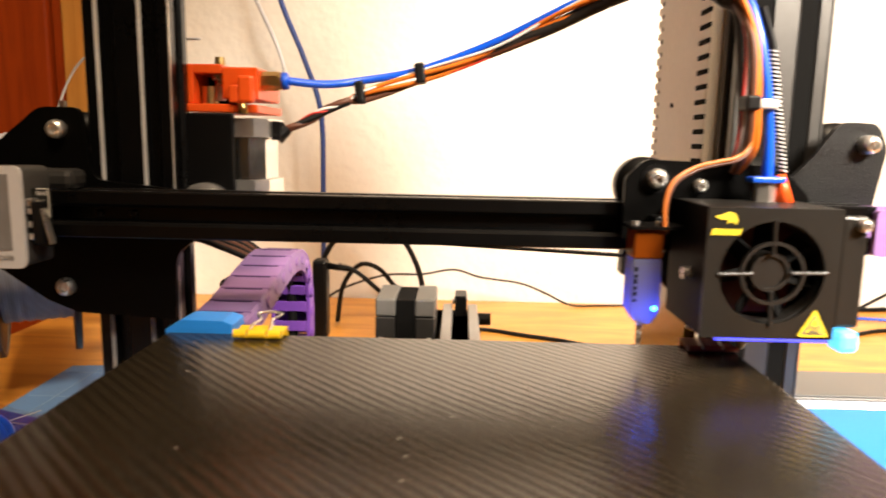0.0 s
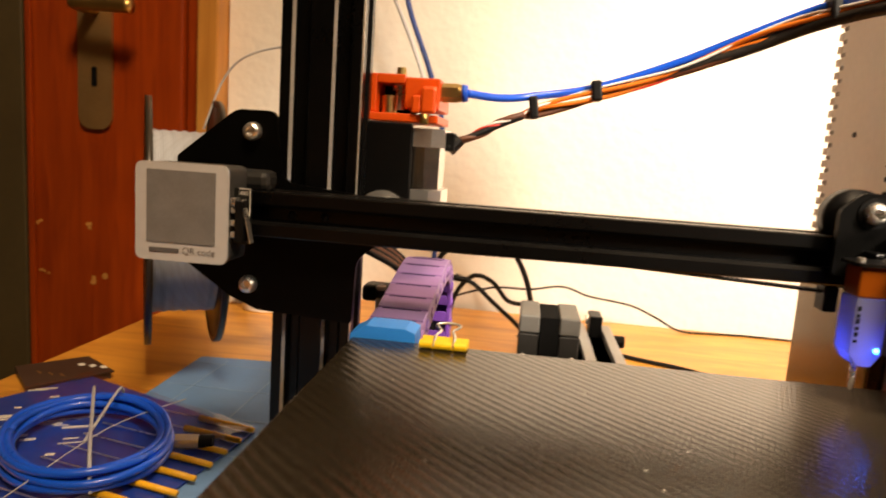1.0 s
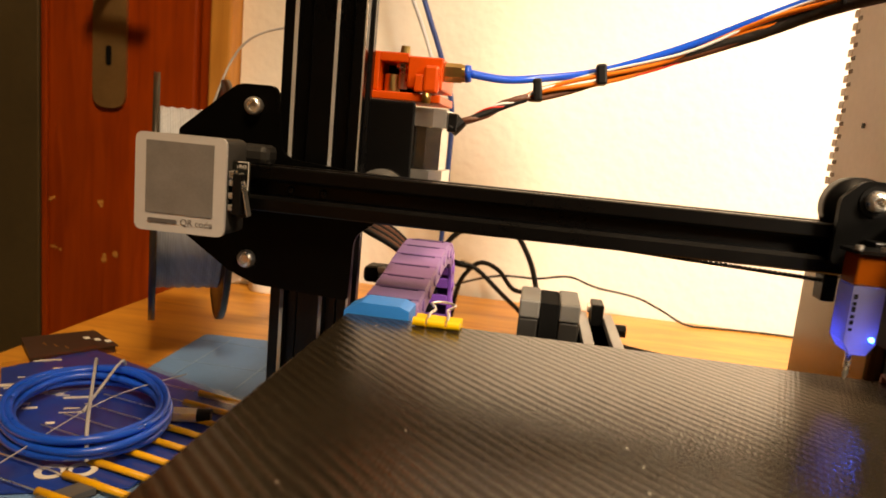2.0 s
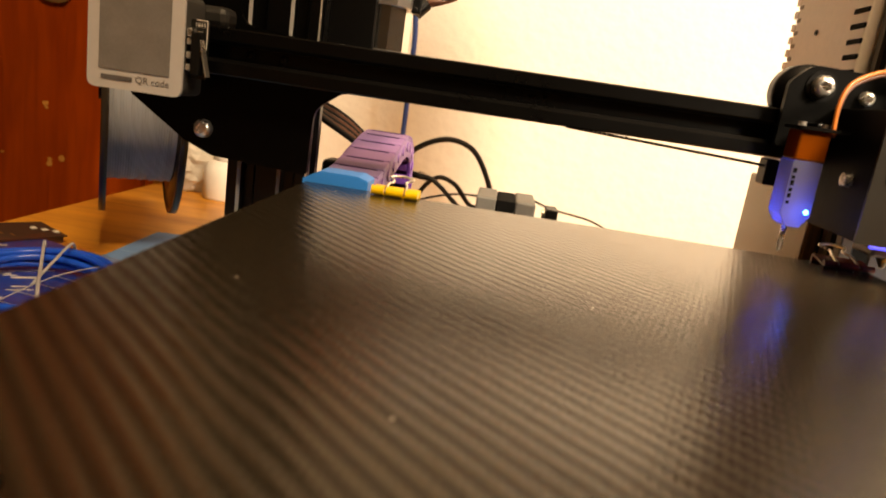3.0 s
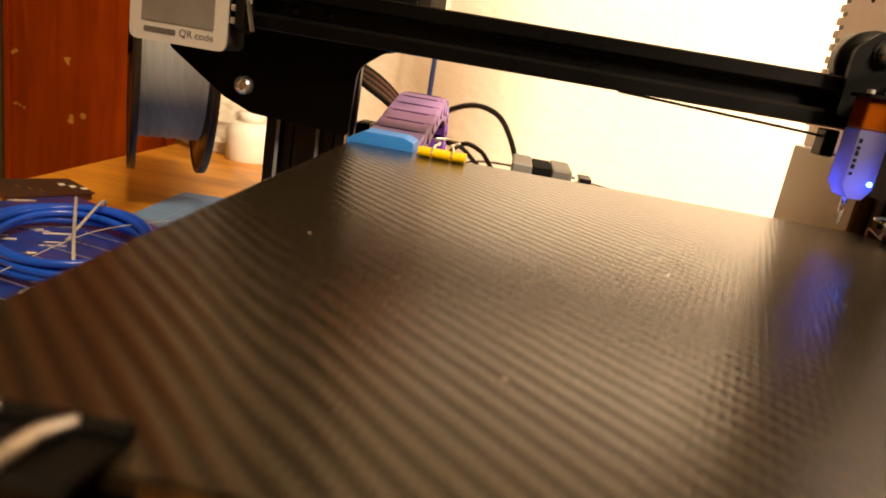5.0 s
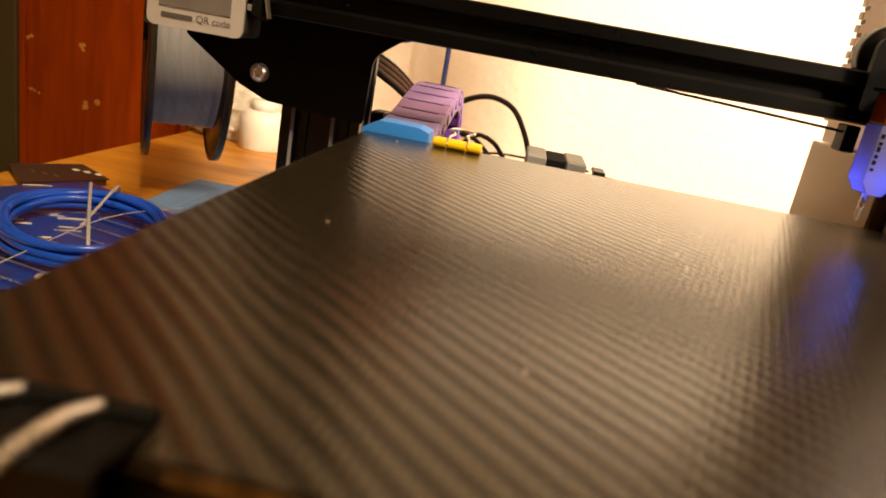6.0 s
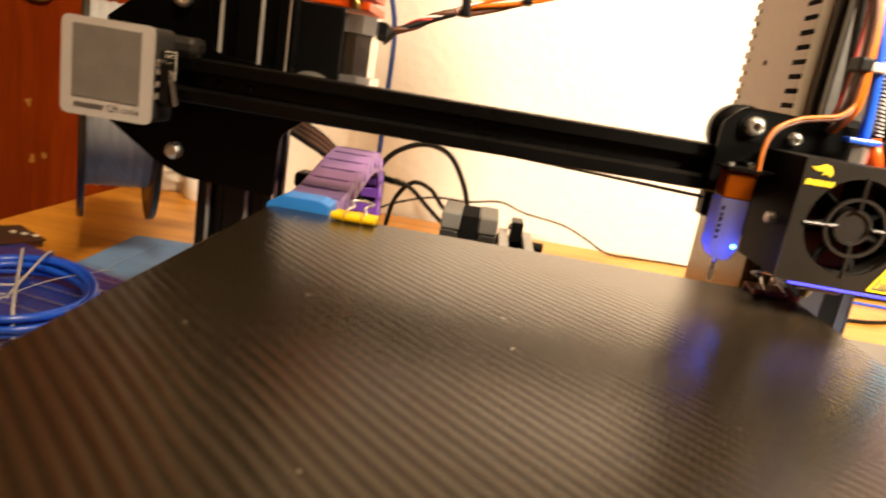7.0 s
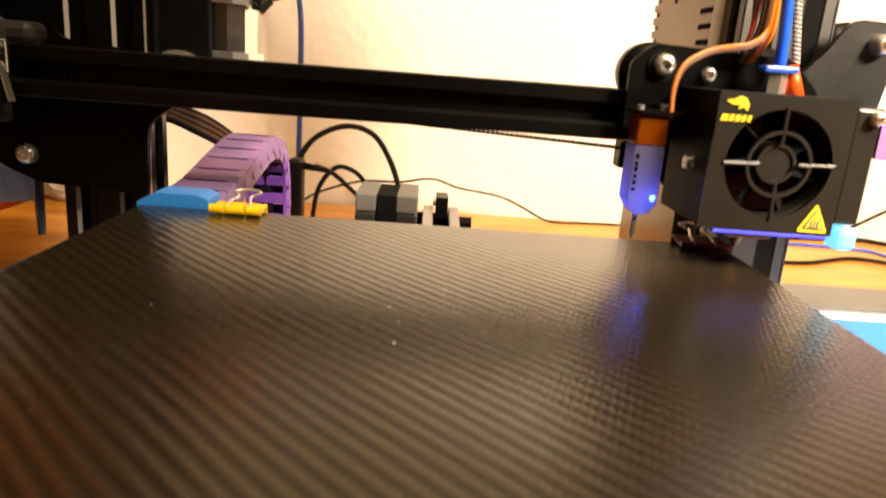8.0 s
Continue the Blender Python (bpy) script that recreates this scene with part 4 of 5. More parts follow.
# ---- right end ----
right_end = thing("right_carriage", (0.17, 0.03, g(0.15)), "black powder-coated carriage plate with grainy finish", "carriage plate")
pts = [(0.1360, g(0.1480)), (0.1800, g(0.1480)), (0.1860, g(0.1650)), (0.1900, g(0.1900)), (0.1850, g(0.2010)), (0.1690, g(0.2015)), (0.1590, g(0.1870)), (0.1490, g(0.1760)), (0.1360, g(0.1700))]
part("plate", prism(rounded(pts, [0.002, 0.006, 0.006, 0.006, 0.006, 0.008, 0.010, 0.006, 0.002]), "y", 0.0270, 0.0300), GRAINY, right_end)
part("bolt", hex_bolt((0.1805, 0.0205, g(0.1918)), 0.0043, 0.0064), STEEL, right_end, "bright steel screw")
part("wheel", cyl((0.1765, 0.0455, g(0.1918)), (0.1765, 0.0545, g(0.1918)), 0.0100, None, 28), PLASTIC, right_end, "black wheel", True)
tens = thing("belt_tensioner", (0.185, 0.012, g(0.145)), "purple printed belt tensioner on the crossbar's end", "tensioner")
tp = rounded([(0.1740, g(0.1470)), (0.2140, g(0.1430)), (0.2160, g(0.1660)), (0.1740, g(0.1655))], 0.002)
part("body", prism(tp, "y", 0.0020, 0.0055), LILAC, tens)
part("body_back", prism(tp, "y", 0.0230, 0.0265), LILAC, tens)
part("knob", cyl((0.1930, -0.0015, g(0.1555)), (0.1930, 0.0019, g(0.1555)), 0.0052, None, 20), PURPLE, tens)
part("screw", hex_bolt((0.1930, -0.0035, g(0.1555)), 0.0022, 0.002), STEEL, tens)

# ---- power supply behind the right upright ----
psu = thing("power_supply", (0.13, 0.12, 0.02), "beige metal power supply with slotted vents behind the upright", "power supply")
part("case", box(0.1222, 0.1560, 0.0625, 0.1470, 0.1290, 0.36, 0.0012), BEIGE, psu)
part("cover", box(0.1205, 0.1575, 0.0618, 0.1545, 0.022, 0.1286, 0.0012), BROWNCASE, psu, "brownish satin metal cover")
# vents are surface blocks; black and grey paint in the shade inside the slots
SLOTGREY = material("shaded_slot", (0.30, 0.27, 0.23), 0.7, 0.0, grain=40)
zz = 0.141
while zz < 0.352:
    part("vent_rib", box(0.1222, 0.1300, 0.1471, 0.1530, zz, zz + 0.0042, 0.0005), BEIGE, psu)
    part("vent_shade", box(0.1217, 0.1235, 0.0628, 0.0770, zz + 0.0014, zz + 0.0040, 0.0005), VOID, psu)
    part("vent_shade", box(0.1218, 0.1235, 0.1415, 0.1468, zz + 0.0044, zz + 0.0068, 0.0004), SLOTGREY, psu)
    zz += 0.0072
part("screw", cyl((0.1214, 0.1149, 0.2093), (0.1223, 0.1149, 0.2093), 0.0014, None, 12), RUBBER, psu)

# ---- control screen beside the bed ----
lcd = thing("control_screen", (0.24, 0.0, 0.0), "lit blue control screen with white edge glare beside the bed", "screen")
part("case", box(0.172, 0.305, -0.075, 0.0600, 0.0, 0.0565, 0.002), GREYBOX, lcd)
part("board", box(0.174, 0.303, -0.073, 0.0590, 0.0567, 0.0585, 0.0005), WHITEPL, lcd)
part("display", box(0.178, 0.300, -0.070, 0.0480, 0.0587, 0.0605, 0.0004), SCREEN, lcd, "glowing blue display")
# glare along the display's edge, built as a ragged glowing strip
bm = bmesh.new()
random.seed(8)
x = 0.178
while x < 0.300:
    w = random.uniform(0.003, 0.007)
    box(x, x + w, 0.0482 - random.uniform(0.0, 0.0015), 0.0575, 0.0588, 0.0608, 0.0003, bm)
    x += w + 0.0002
part("display_glare", bm, SCREENGLARE, lcd, "glowing white strip standing in for glare on the display's edge")

# ---- cable loop to the head ----
loop = thing("cable_loop", (0.02, 0.06, g(0.2)), "loop of blue tube and orange wires tied in black straps", "cable loop")
bt = [(-0.0820, 0.068, g(0.2182)), (-0.066, 0.078, g(0.2172)), (-0.0485, 0.090, g(0.2172)), (-0.0172, 0.0905, g(0.2268)), (0.020, 0.083, g(0.2400)), (0.052, 0.068, g(0.2540)), (0.0765, 0.049, g(0.2635)),
      (0.0980, 0.020, g(0.2660)), (0.1085, 0.000, g(0.2540)), (0.1150, -0.009, g(0.2330)), (0.1200, -0.012, g(0.2050)), (0.1222, -0.012, g(0.1785))]
wire_line = list(bt)
bt[1], bt[2] = (-0.066, 0.078, g(0.2176)), (-0.0485, 0.088, g(0.2205))
part("tube", tube(bt, 0.0021, 8, 10), BLUE, loop, "blue feed tube", True)


def beside(line, dx, dy, dz, start, end):
    return [(p[0] + dx, p[1] + dy, p[2] + dz) for p in line[start:end]]


SLEEVE = material("black_woven_sleeve", (0.012, 0.009, 0.007), 0.5, 0.0, vary=0.5, grain=300, spec=0.35, bump=0.0006, bump_scale=900)
wires = [(ORANGEW, -0.0010, -0.0030, -0.0034, 0.0012, "orange wire"), (ORANGEW, 0.0006, -0.0022, -0.0050, 0.0012, "orange wire"), (BROWNW, -0.001, 0.0012, -0.0048, 0.0015, "brown wire"),
         (BROWNW, -0.002, -0.0006, -0.0066, 0.0014, "brown wire"), (WHITEW, -0.001, -0.0032, -0.0022, 0.0007, "white wire"), (REDW, -0.001, -0.0012, -0.0062, 0.0005, "red wire"),
         (SLEEVE, -0.0030, 0.0008, -0.0080, 0.0030, "black woven sleeve"), (SLEEVE, -0.0016, 0.003, -0.0060, 0.0026, "black woven sleeve")]
for k, (mt, dx, dy, dz, r, lb) in enumerate(wires):
    sleeve = mt is SLEEVE
    pts = beside(wire_line, dx, dy, dz, 4 if sleeve else 2, 9)
    if sleeve:
        pts[0] = (pts[0][0], pts[0][1], pts[0][2] + 0.0025)
    pts = [(p[0], p[1] + (0.0 if sleeve else 0.0012) * math.cos(i * 0.9 + k), p[2] + (0.0 if sleeve else 0.0013) * math.sin(i * 0.9 + k * 1.3)) for i, p in enumerate(smooth_line(pts, 3))]
    j = min(k, 5)
    tail = [(0.1130 - 0.0008 * j, -0.013, g(0.2300)), (0.1150 - 0.0012 * j, -0.015, g(0.2075)), (0.1165 - 0.0015 * j, -0.012, g(0.1900)), (0.1150 - 0.001 * j, -0.002, g(0.1800))]
    if k > 2:  # the thin wires run down behind the thick ones
        tail = [(x + 0.003, y + 0.007, z) for x, y, z in tail]
    head_run = []
    if sleeve:
        tail = [(0.1125, 0.004, g(0.2430)), (0.1165, 0.007, g(0.2300)), (0.1190, 0.007, g(0.2080)), (0.1195, 0.003, g(0.1800))]
    else:
        for q in range(7):
            a = q / 6
            swirl = 0.0019 * math.sin(math.pi * (0.12 + 0.8 * a))
            head_run.append((-0.0880 + 0.033 * a, 0.077 + 0.0085 * a + swirl * math.cos(q * 1.1 + k * 1.05), g(0.1935) + 0.0165 * a + swirl * math.sin(q * 1.1 + k * 1.05)))
    if mt is ORANGEW:
        head_run = head_run[5:]
    part("wire", tube(head_run + pts + tail, r, 6, 7), mt, loop, lb, True)
part("harness", tube([(-0.0880, 0.077, g(0.1935)), (-0.0780, 0.079, g(0.1980)), (-0.0640, 0.083, g(0.2050)), (-0.0540, 0.086, g(0.2095))], 0.0017, 8, 10), RUBBER, loop, "black woven harness", True)
part("harness_knot", cyl((-0.0905, 0.076, g(0.1905)), (-0.0855, 0.078, g(0.1955)), 0.0045, 0.0038, 14), RUBBER, loop)
for c, w, h in (((-0.0485, 0.0885, g(0.2145)), 0.0023, 0.0058), ((-0.0172, 0.0895, g(0.2248)), 0.0026, 0.0052), ((0.0765, 0.048, g(0.2610)), 0.0022, 0.0055)):
    part("cable_tie", box(c[0] - w, c[0] + w, c[1] - 0.0055, c[1] + 0.0055, c[2] - h, c[2] + h, 0.0012, None, Matrix.Rotation(radians(-8), 4, "Y")), RUBBER, loop, "black cable tie")
part("cable_tie", box(0.1095, 0.1150, -0.0185, -0.0085, g(0.2035), g(0.2090), 0.001), RUBBER, loop, "black cable tie head")
part("cable_tie_band", box(0.1151, 0.1225, -0.0165, -0.0085, g(0.2042), g(0.2078), 0.001), WHITEPL, loop, "pale cable tie")
# spiral wrap beside the tube
wrap = [(0.1214 + 0.0082 * (k / 240) + 0.0014 * math.cos(k * 0.8), -0.0085 + 0.0014 * math.sin(k * 0.8), g(0.2270) - 0.047 * k / 240) for k in range(241)]
part("spiral_wrap", tube(wrap, 0.00028, 1, 5), WHITEW, loop, "white spiral wrap", True)
part("wrapped_cable", tube([(0.1170, -0.0070, g(0.2420)), (0.1214, -0.0085, g(0.2270)), (0.1255, -0.0085, g(0.2035)), (0.1296, -0.0085, g(0.1800))], 0.0014, 8, 8), RUBBER, loop, "", True)

PROBEWIRE = material("orange_brown_wire", (0.42, 0.115, 0.014), 0.35, 0.0, grain=60)
probe_wire = thing("probe_wire", (0.09, -0.02, g(0.16)), "thin orange-brown wires curving from the probe to the cable tie", "wire")
pw = [(0.0802, -0.0270, g(0.1590)), (0.0800, -0.026, g(0.1690)), (0.0832, -0.024, g(0.1772)), (0.0920, -0.021, g(0.1824)), (0.1010, -0.018, g(0.1845)), (0.1085, -0.016, g(0.1862)), (0.1140, -0.0135, g(0.1910)), (0.1152, -0.0130, g(0.2040))]
part("orange_wire", tube(pw, 0.0008, 10, 8), PROBEWIRE, probe_wire, "", True)
part("brown_wire", tube([(p[0] + 0.0008, p[1] + 0.0008, p[2] - 0.0011) for p in pw], 0.0007, 10, 8), BROWNW, probe_wire, "", True)

# ---- behind the printer ----
solid("hanging_cable", tube([(-0.205, 0.46, 0.40), (-0.185, 0.45, 0.330), (-0.160, 0.45, 0.268), (-0.1435, 0.45, 0.215), (-0.1415, 0.45, 0.14), (-0.142, 0.45, 0.06), (-0.146, 0.455, 0.0022)], 0.0028), NAVY, (-0.142, 0.45, 0.0), "dark blue cable hanging down behind the printer", "cable", smooth=True)
solid("filament_strand", tube([(-0.215, 0.30, 0.40), (-0.1671, 0.30, 0.302), (-0.1478, 0.30, 0.260), (-0.1330, 0.26, 0.230), (-0.118, 0.12, 0.212), (-0.110, 0.1012, 0.2100)], 0.0016), GREYTUBE, (-0.13, 0.2, 0.23), "pale grey filament strand running to the extruder", "filament", smooth=True)
solid("power_cable", tube([(-0.150, 0.43, 0.0035), (-0.146, 0.435, 0.04), (-0.132, 0.44, 0.075), (-0.112, 0.445, 0.092), (-0.088, 0.45, 0.0985), (-0.064, 0.45, 0.091), (-0.047, 0.45, 0.068), (-0.036, 0.45, 0.040), (-0.030, 0.45, 0.0035)], 0.0030), RUBBER, (-0.09, 0.44, 0.0), "black power cable arching up in front of the wall", "cable", smooth=True)
thin = [(-0.150, 0.47, 0.0014), (-0.128, 0.47, 0.020), (-0.079, 0.47, 0.0375), (-0.035, 0.47, 0.040), (0.0, 0.47, 0.0460), (0.030, 0.47, 0.038), (0.075, 0.475, 0.0310), (0.105, 0.485, 0.018), (0.135, 0.495, 0.0030), (0.170, 0.502, 0.0012), (0.215, 0.508, 0.0012), (0.29, 0.505, 0.0012)]
solid("thin_cable", tube(thin, 0.0013), RUBBER, (0, 0.47, 0.0), "thin black cable wandering along the wall", "cable", smooth=True)
plug = thing("power_plug", (-0.115, 0.35, 0.0), "black plug with ribbed strain relief and cord", "plug")
part("body", box(-0.1310, -0.1175, 0.341, 0.359, 0.0, 0.0760, 0.003), PLASTIC, plug)
part("strain_relief", cyl((-0.1176, 0.350, 0.0695), (-0.0955, 0.350, 0.0665), 0.0034, 0.0022, 14), PLASTIC, plug, "", True)
for k in range(6):
    part("rib", cyl((-0.1078 + k * 0.0022, 0.350, 0.0690 - k * 0.0004), (-0.1068 + k * 0.0022, 0.350, 0.0688 - k * 0.0004), 0.0040 - k * 0.0002, None, 14), PLASTIC, plug)
part("cord", tube([(-0.1080, 0.35, 0.069), (-0.0955, 0.35, 0.0665), (-0.086, 0.35, 0.061), (-0.0720, 0.35, 0.0490), (-0.055, 0.356, 0.034), (-0.022, 0.374, 0.006), (0.0306, 0.384, 0.0022), (0.0684, 0.367, 0.0022), (0.1045, 0.351, 0.0022), (0.1371, 0.330, 0.0022), (0.168, 0.319, 0.0022), (0.23, 0.33, 0.0022)], 0.0022), RUBBER, plug, "", True)
bundle = thing("wire_bundle", (-0.13, 0.17, 0.0), "bundle of black, white and orange wires beside the chain", "wires")
for k, mt in enumerate((RUBBER, BROWNW, RUBBER, BROWNW, RUBBER, BROWNW, RUBBER)):
    dx = 0.0032 * k
    part("wire", tube([(-0.178 + dx * 0.5, 0.10, 0.0022), (-0.176 + dx * 0.5, 0.10, 0.10), (-0.166 + dx * 0.4, 0.115, 0.1330 - 0.001 * k), (-0.148 + dx * 0.4, 0.140, 0.1310 - 0.0022 * k), (-0.128 + dx * 0.3, 0.160, 0.1160 - 0.0025 * k), (-0.112, 0.168, 0.092 - 0.003 * k), (-0.104, 0.176, 0.045), (-0.102, 0.178, 0.0022)], 0.0020, 8, 7), mt, bundle, "", True)
part("dark_plug", box(-0.1500, -0.1290, 0.150, 0.168, 0.0850, 0.0960, 0.003), PLASTIC, bundle)
part("white_plug", box(-0.1405, -0.1335, 0.150, 0.160, 0.070, 0.0960, 0.001), WHITEPL, bundle, "white wire connector")
for mt, tint, r, run in ((RUBBER, "black", 0.0026, [(0.30, 0.488), (0.40, 0.497), (0.48, 0.508), (0.515, 0.512), (0.545, 0.492), (0.60, 0.455), (0.68, 0.43)]),
                         (RUBBER, "black", 0.0022, [(0.235, 0.372), (0.28, 0.385), (0.32, 0.380), (0.38, 0.386), (0.446, 0.418), (0.49, 0.403), (0.56, 0.37), (0.66, 0.35)]),
                         (BLUE, "blue", 0.0016, [(0.33, 0.462), (0.42, 0.470), (0.487, 0.462), (0.503, 0.432), (0.55, 0.39), (0.65, 0.37)])):
    solid("desk_cable", tube([(x, y, r) for x, y in run], r), mt, (run[0][0], run[0][1], 0.0), "loose " + tint + " cable lying on the desk", "cable", group="cables on the desk", smooth=True)
solid("wall_cord", tube([(0.47, 0.510, 0.0018), (0.51, 0.514, 0.023), (0.56, 0.514, 0.052), (0.62, 0.514, 0.080), (0.66, 0.514, 0.13)], 0.0018), RUBBER, (0.47, 0.51, 0.0), "thin black cord rising against the wall", "cord", smooth=True)

solid("adapter_cord", tube([(-0.118, 0.40, 0.0026), (-0.112, 0.40, 0.040), (-0.095, 0.40, 0.062), (-0.075, 0.40, 0.058), (-0.058, 0.40, 0.040), (-0.040, 0.40, 0.036), (-0.034, 0.40, 0.022), (-0.044, 0.40, 0.0026)], 0.0024), RUBBER, (-0.08, 0.4, 0.0), "black adapter cord curling on the desk", "cord", smooth=True)

# ---- filament spool ----
spool = thing("filament_spool", (-0.302, 0.21, 0.0), "smoked plastic spool wound with pale blue filament", "spool")
ax = Vector((0.857, 0.515, 0)).normalized()
near = Vector((-0.3257, 0.1962, 0.1195))
WIDE = 0.0475
far = near + ax * WIDE
turn = Matrix((ax, Vector((-ax.y, ax.x, 0)), Vector((0, 0, 1)))).transposed()


def on_axis(bm, at):
    bmesh.ops.transform(bm, matrix=Matrix.Translation(at) @ turn.to_4x4(), verts=bm.verts[:])
    return bm


for at, s in ((near, -1), (far, 1)):
    part("flange", on_axis(ring((-0.0015, 0, 0), 0.0912, 0.026, "x", 0.003, 64), at), SPOOL, spool, "smoked brown flange", True)
    part("flange_rim", on_axis(ring((-0.0022, 0, 0), 0.0917, 0.088, "x", 0.0044, 64), at), SPOOL, spool, "", True)
bm = bmesh.new()
turns, rows_ = 26, []
for k in range(turns * 4 + 1):
    xx = 0.0022 + (WIDE - 0.0044) * k / (turns * 4)
    rad = 0.0672 + 0.0005 * abs(math.sin(math.pi * k / 4)) + 0.0004 * math.sin(k * 0.37)
    rows_.append([bm.verts.new((xx, rad * math.cos(2 * math.pi * q / 56), rad * math.sin(2 * math.pi * q / 56))) for q in range(56)])
for a, b in zip(rows_, rows_[1:]):
    for q in range(56):
        bm.faces.new((a[q], a[(q + 1) % 56], b[(q + 1) % 56], b[q]))
part("winding", on_axis(bm, near), FILAMENT, spool, "pale blue wound filament", True)
part("hub", on_axis(ring((0.0, 0, 0), 0.027, 0.025, "x", WIDE, 32), near), SPOOL, spool)
part("loose_strand", tube([tuple(far + Vector((-0.01, 0.0, 0.070))), (-0.288, 0.235, 0.226), (-0.270, 0.235, 0.246), (-0.235, 0.235, 0.2560), (-0.175, 0.20, 0.2530)], 0.0009), GREYTUBE, spool, "thin loose filament end", True)
holder = thing("spool_holder", (-0.302, 0.21, 0.0), "dark plastic stand with axle holding the spool", "spool holder")
part("axle", cyl(near - ax * 0.004, far + ax * 0.078, 0.011, None, 24), PLASTIC, holder)
foot = far + ax * 0.080
bm = prism([(-0.026, 0.0), (0.026, 0.0), (0.012, 0.143), (-0.012, 0.143)], "x", -0.002, 0.002)
part("stand", on_axis(bm, Vector((foot.x, foot.y, 0.0))), PLASTIC, holder)
part("foot_plate", on_axis(box(-0.02, 0.03, -0.03, 0.03, 0.0, 0.003, 0.0005), Vector((foot.x, foot.y, 0.0))), PLASTIC, holder)

# ---- things on the desk, left ----
mat_pts = [(-0.3060, 0.2460), (-0.232, 0.2530), (-0.172, 0.2580), (-0.148, -0.250), (-0.290, -0.262)]
mat = solid("cutting_mat", prism(rounded(mat_pts, 0.004), "z", 0.0, 0.0020), MAT, (-0.23, 0, 0), "light blue cutting mat with faint grid lines", "cutting mat")
for k in range(10):
    yy = -0.22 + k * 0.05
    part("grid_line", box(-0.292 - (yy * 0.03 + 0.003), -0.170, yy - 0.0004, yy + 0.0004, 0.0021, 0.0023), MATLINE, mat, "pale printed line" if k == 0 else "")
for k in range(3):
    xx = -0.28 + k * 0.05
    part("grid_line", box(xx - 0.0004, xx + 0.0004, -0.24, 0.240, 0.0024, 0.0026), MATLINE, mat)

pack = thing("needle_pack", (-0.30, 0.07, 0.0027), "blue printed card in clear film with yellow-handled needles", "needle pack")
cpts = [(-0.3840, 0.1150), (-0.3560, 0.1720), (-0.2050, 0.1130), (-0.2200, 0.0050), (-0.2720, -0.0170)]
part("card", prism(cpts, "z", 0.0028, 0.0040), PACKBLUE, pack)
for k in range(9):
    a = Vector((-0.2635 + 0.0012 * k, -0.012 + 0.0165 * k, 0.0062))
    d = Vector((0.052, -0.011, 0))
    needle = part("handle", cyl(a + d * 0.20, a + d * 0.95, 0.0021, 0.0017, 10), NEEDLE, pack, "yellow plastic handle", True)
    part("needle", cyl(a - d * 0.75, a + d * 0.20, 0.0005, None, 6), STEEL, needle)
random.seed(21)
for k in range(26):
    p = Vector((-0.366 + 0.0026 * k + random.uniform(-0.006, 0.006), 0.126 + random.uniform(-0.03, 0.028) - 0.0022 * k, 0.0042))
    w, h = random.uniform(0.002, 0.008), random.uniform(0.0006, 0.0016)
    part("printed_bar", box(p.x - w, p.x + w, p.y - h, p.y + h, 0.0042, 0.0044, 0, None, Matrix.Rotation(radians(28), 4, "Z")), INKWHITE, pack, "pale printed bar")
for q in ((-0.262, 0.006), (-0.250, 0.012)):
    part("printed_ring", ring((q[0], q[1], 0.0042), 0.0075, 0.0042, "z", 0.0003, 24), INKWHITE, pack, "white printed ring")
# clear film with creases over the card
bm = bmesh.new()
nx, ny = 26, 26
grid = []
random.seed(5)
for i in range(nx + 1):
    row = []
    for j in range(ny + 1):
        s, t = i / nx, j / ny
        p = Vector((-0.3840, 0.1150, 0)) * (1 - s) * (1 - t) + Vector((-0.2720, -0.0170, 0)) * s * (1 - t) + Vector((-0.3560, 0.1720, 0)) * (1 - s) * t + Vector((-0.2050, 0.1130, 0)) * s * t
        z = 0.0072 + 0.0016 * noise.noise(p * 55) + 0.0012 * noise.noise(p * 140)
        row.append(bm.verts.new((p.x, p.y, max(z, 0.0048))))
    grid.append(row)
for i in range(nx):
    for j in range(ny):
        bm.faces.new((grid[i][j], grid[i + 1][j], grid[i + 1][j + 1], grid[i][j + 1]))
FILM = bpy.data.materials.new("clear_film")
FILM.use_nodes = True
fn, fl = FILM.node_tree.nodes, FILM.node_tree.links
tr, gl, mx = fn.new("ShaderNodeBsdfTransparent"), fn.new("ShaderNodeBsdfGlossy"), fn.new("ShaderNodeMixShader")
gl.inputs["Roughness"].default_value = 0.22
fz = fn.new("ShaderNodeFresnel")
fz.inputs[0].default_value = 1.22
dim = fn.new("ShaderNodeMath")
dim.operation = "MULTIPLY"
dim.inputs[1].default_value = 0.22
fl.new(fz.outputs[0], dim.inputs[0])
fl.new(dim.outputs[0], mx.inputs[0])
fl.new(tr.outputs[0], mx.inputs[1])
fl.new(gl.outputs[0], mx.inputs[2])
fl.new(mx.outputs[0], fn["Material Output"].inputs[0])
part("film", bm, FILM, pack, "clear creased plastic film", True)

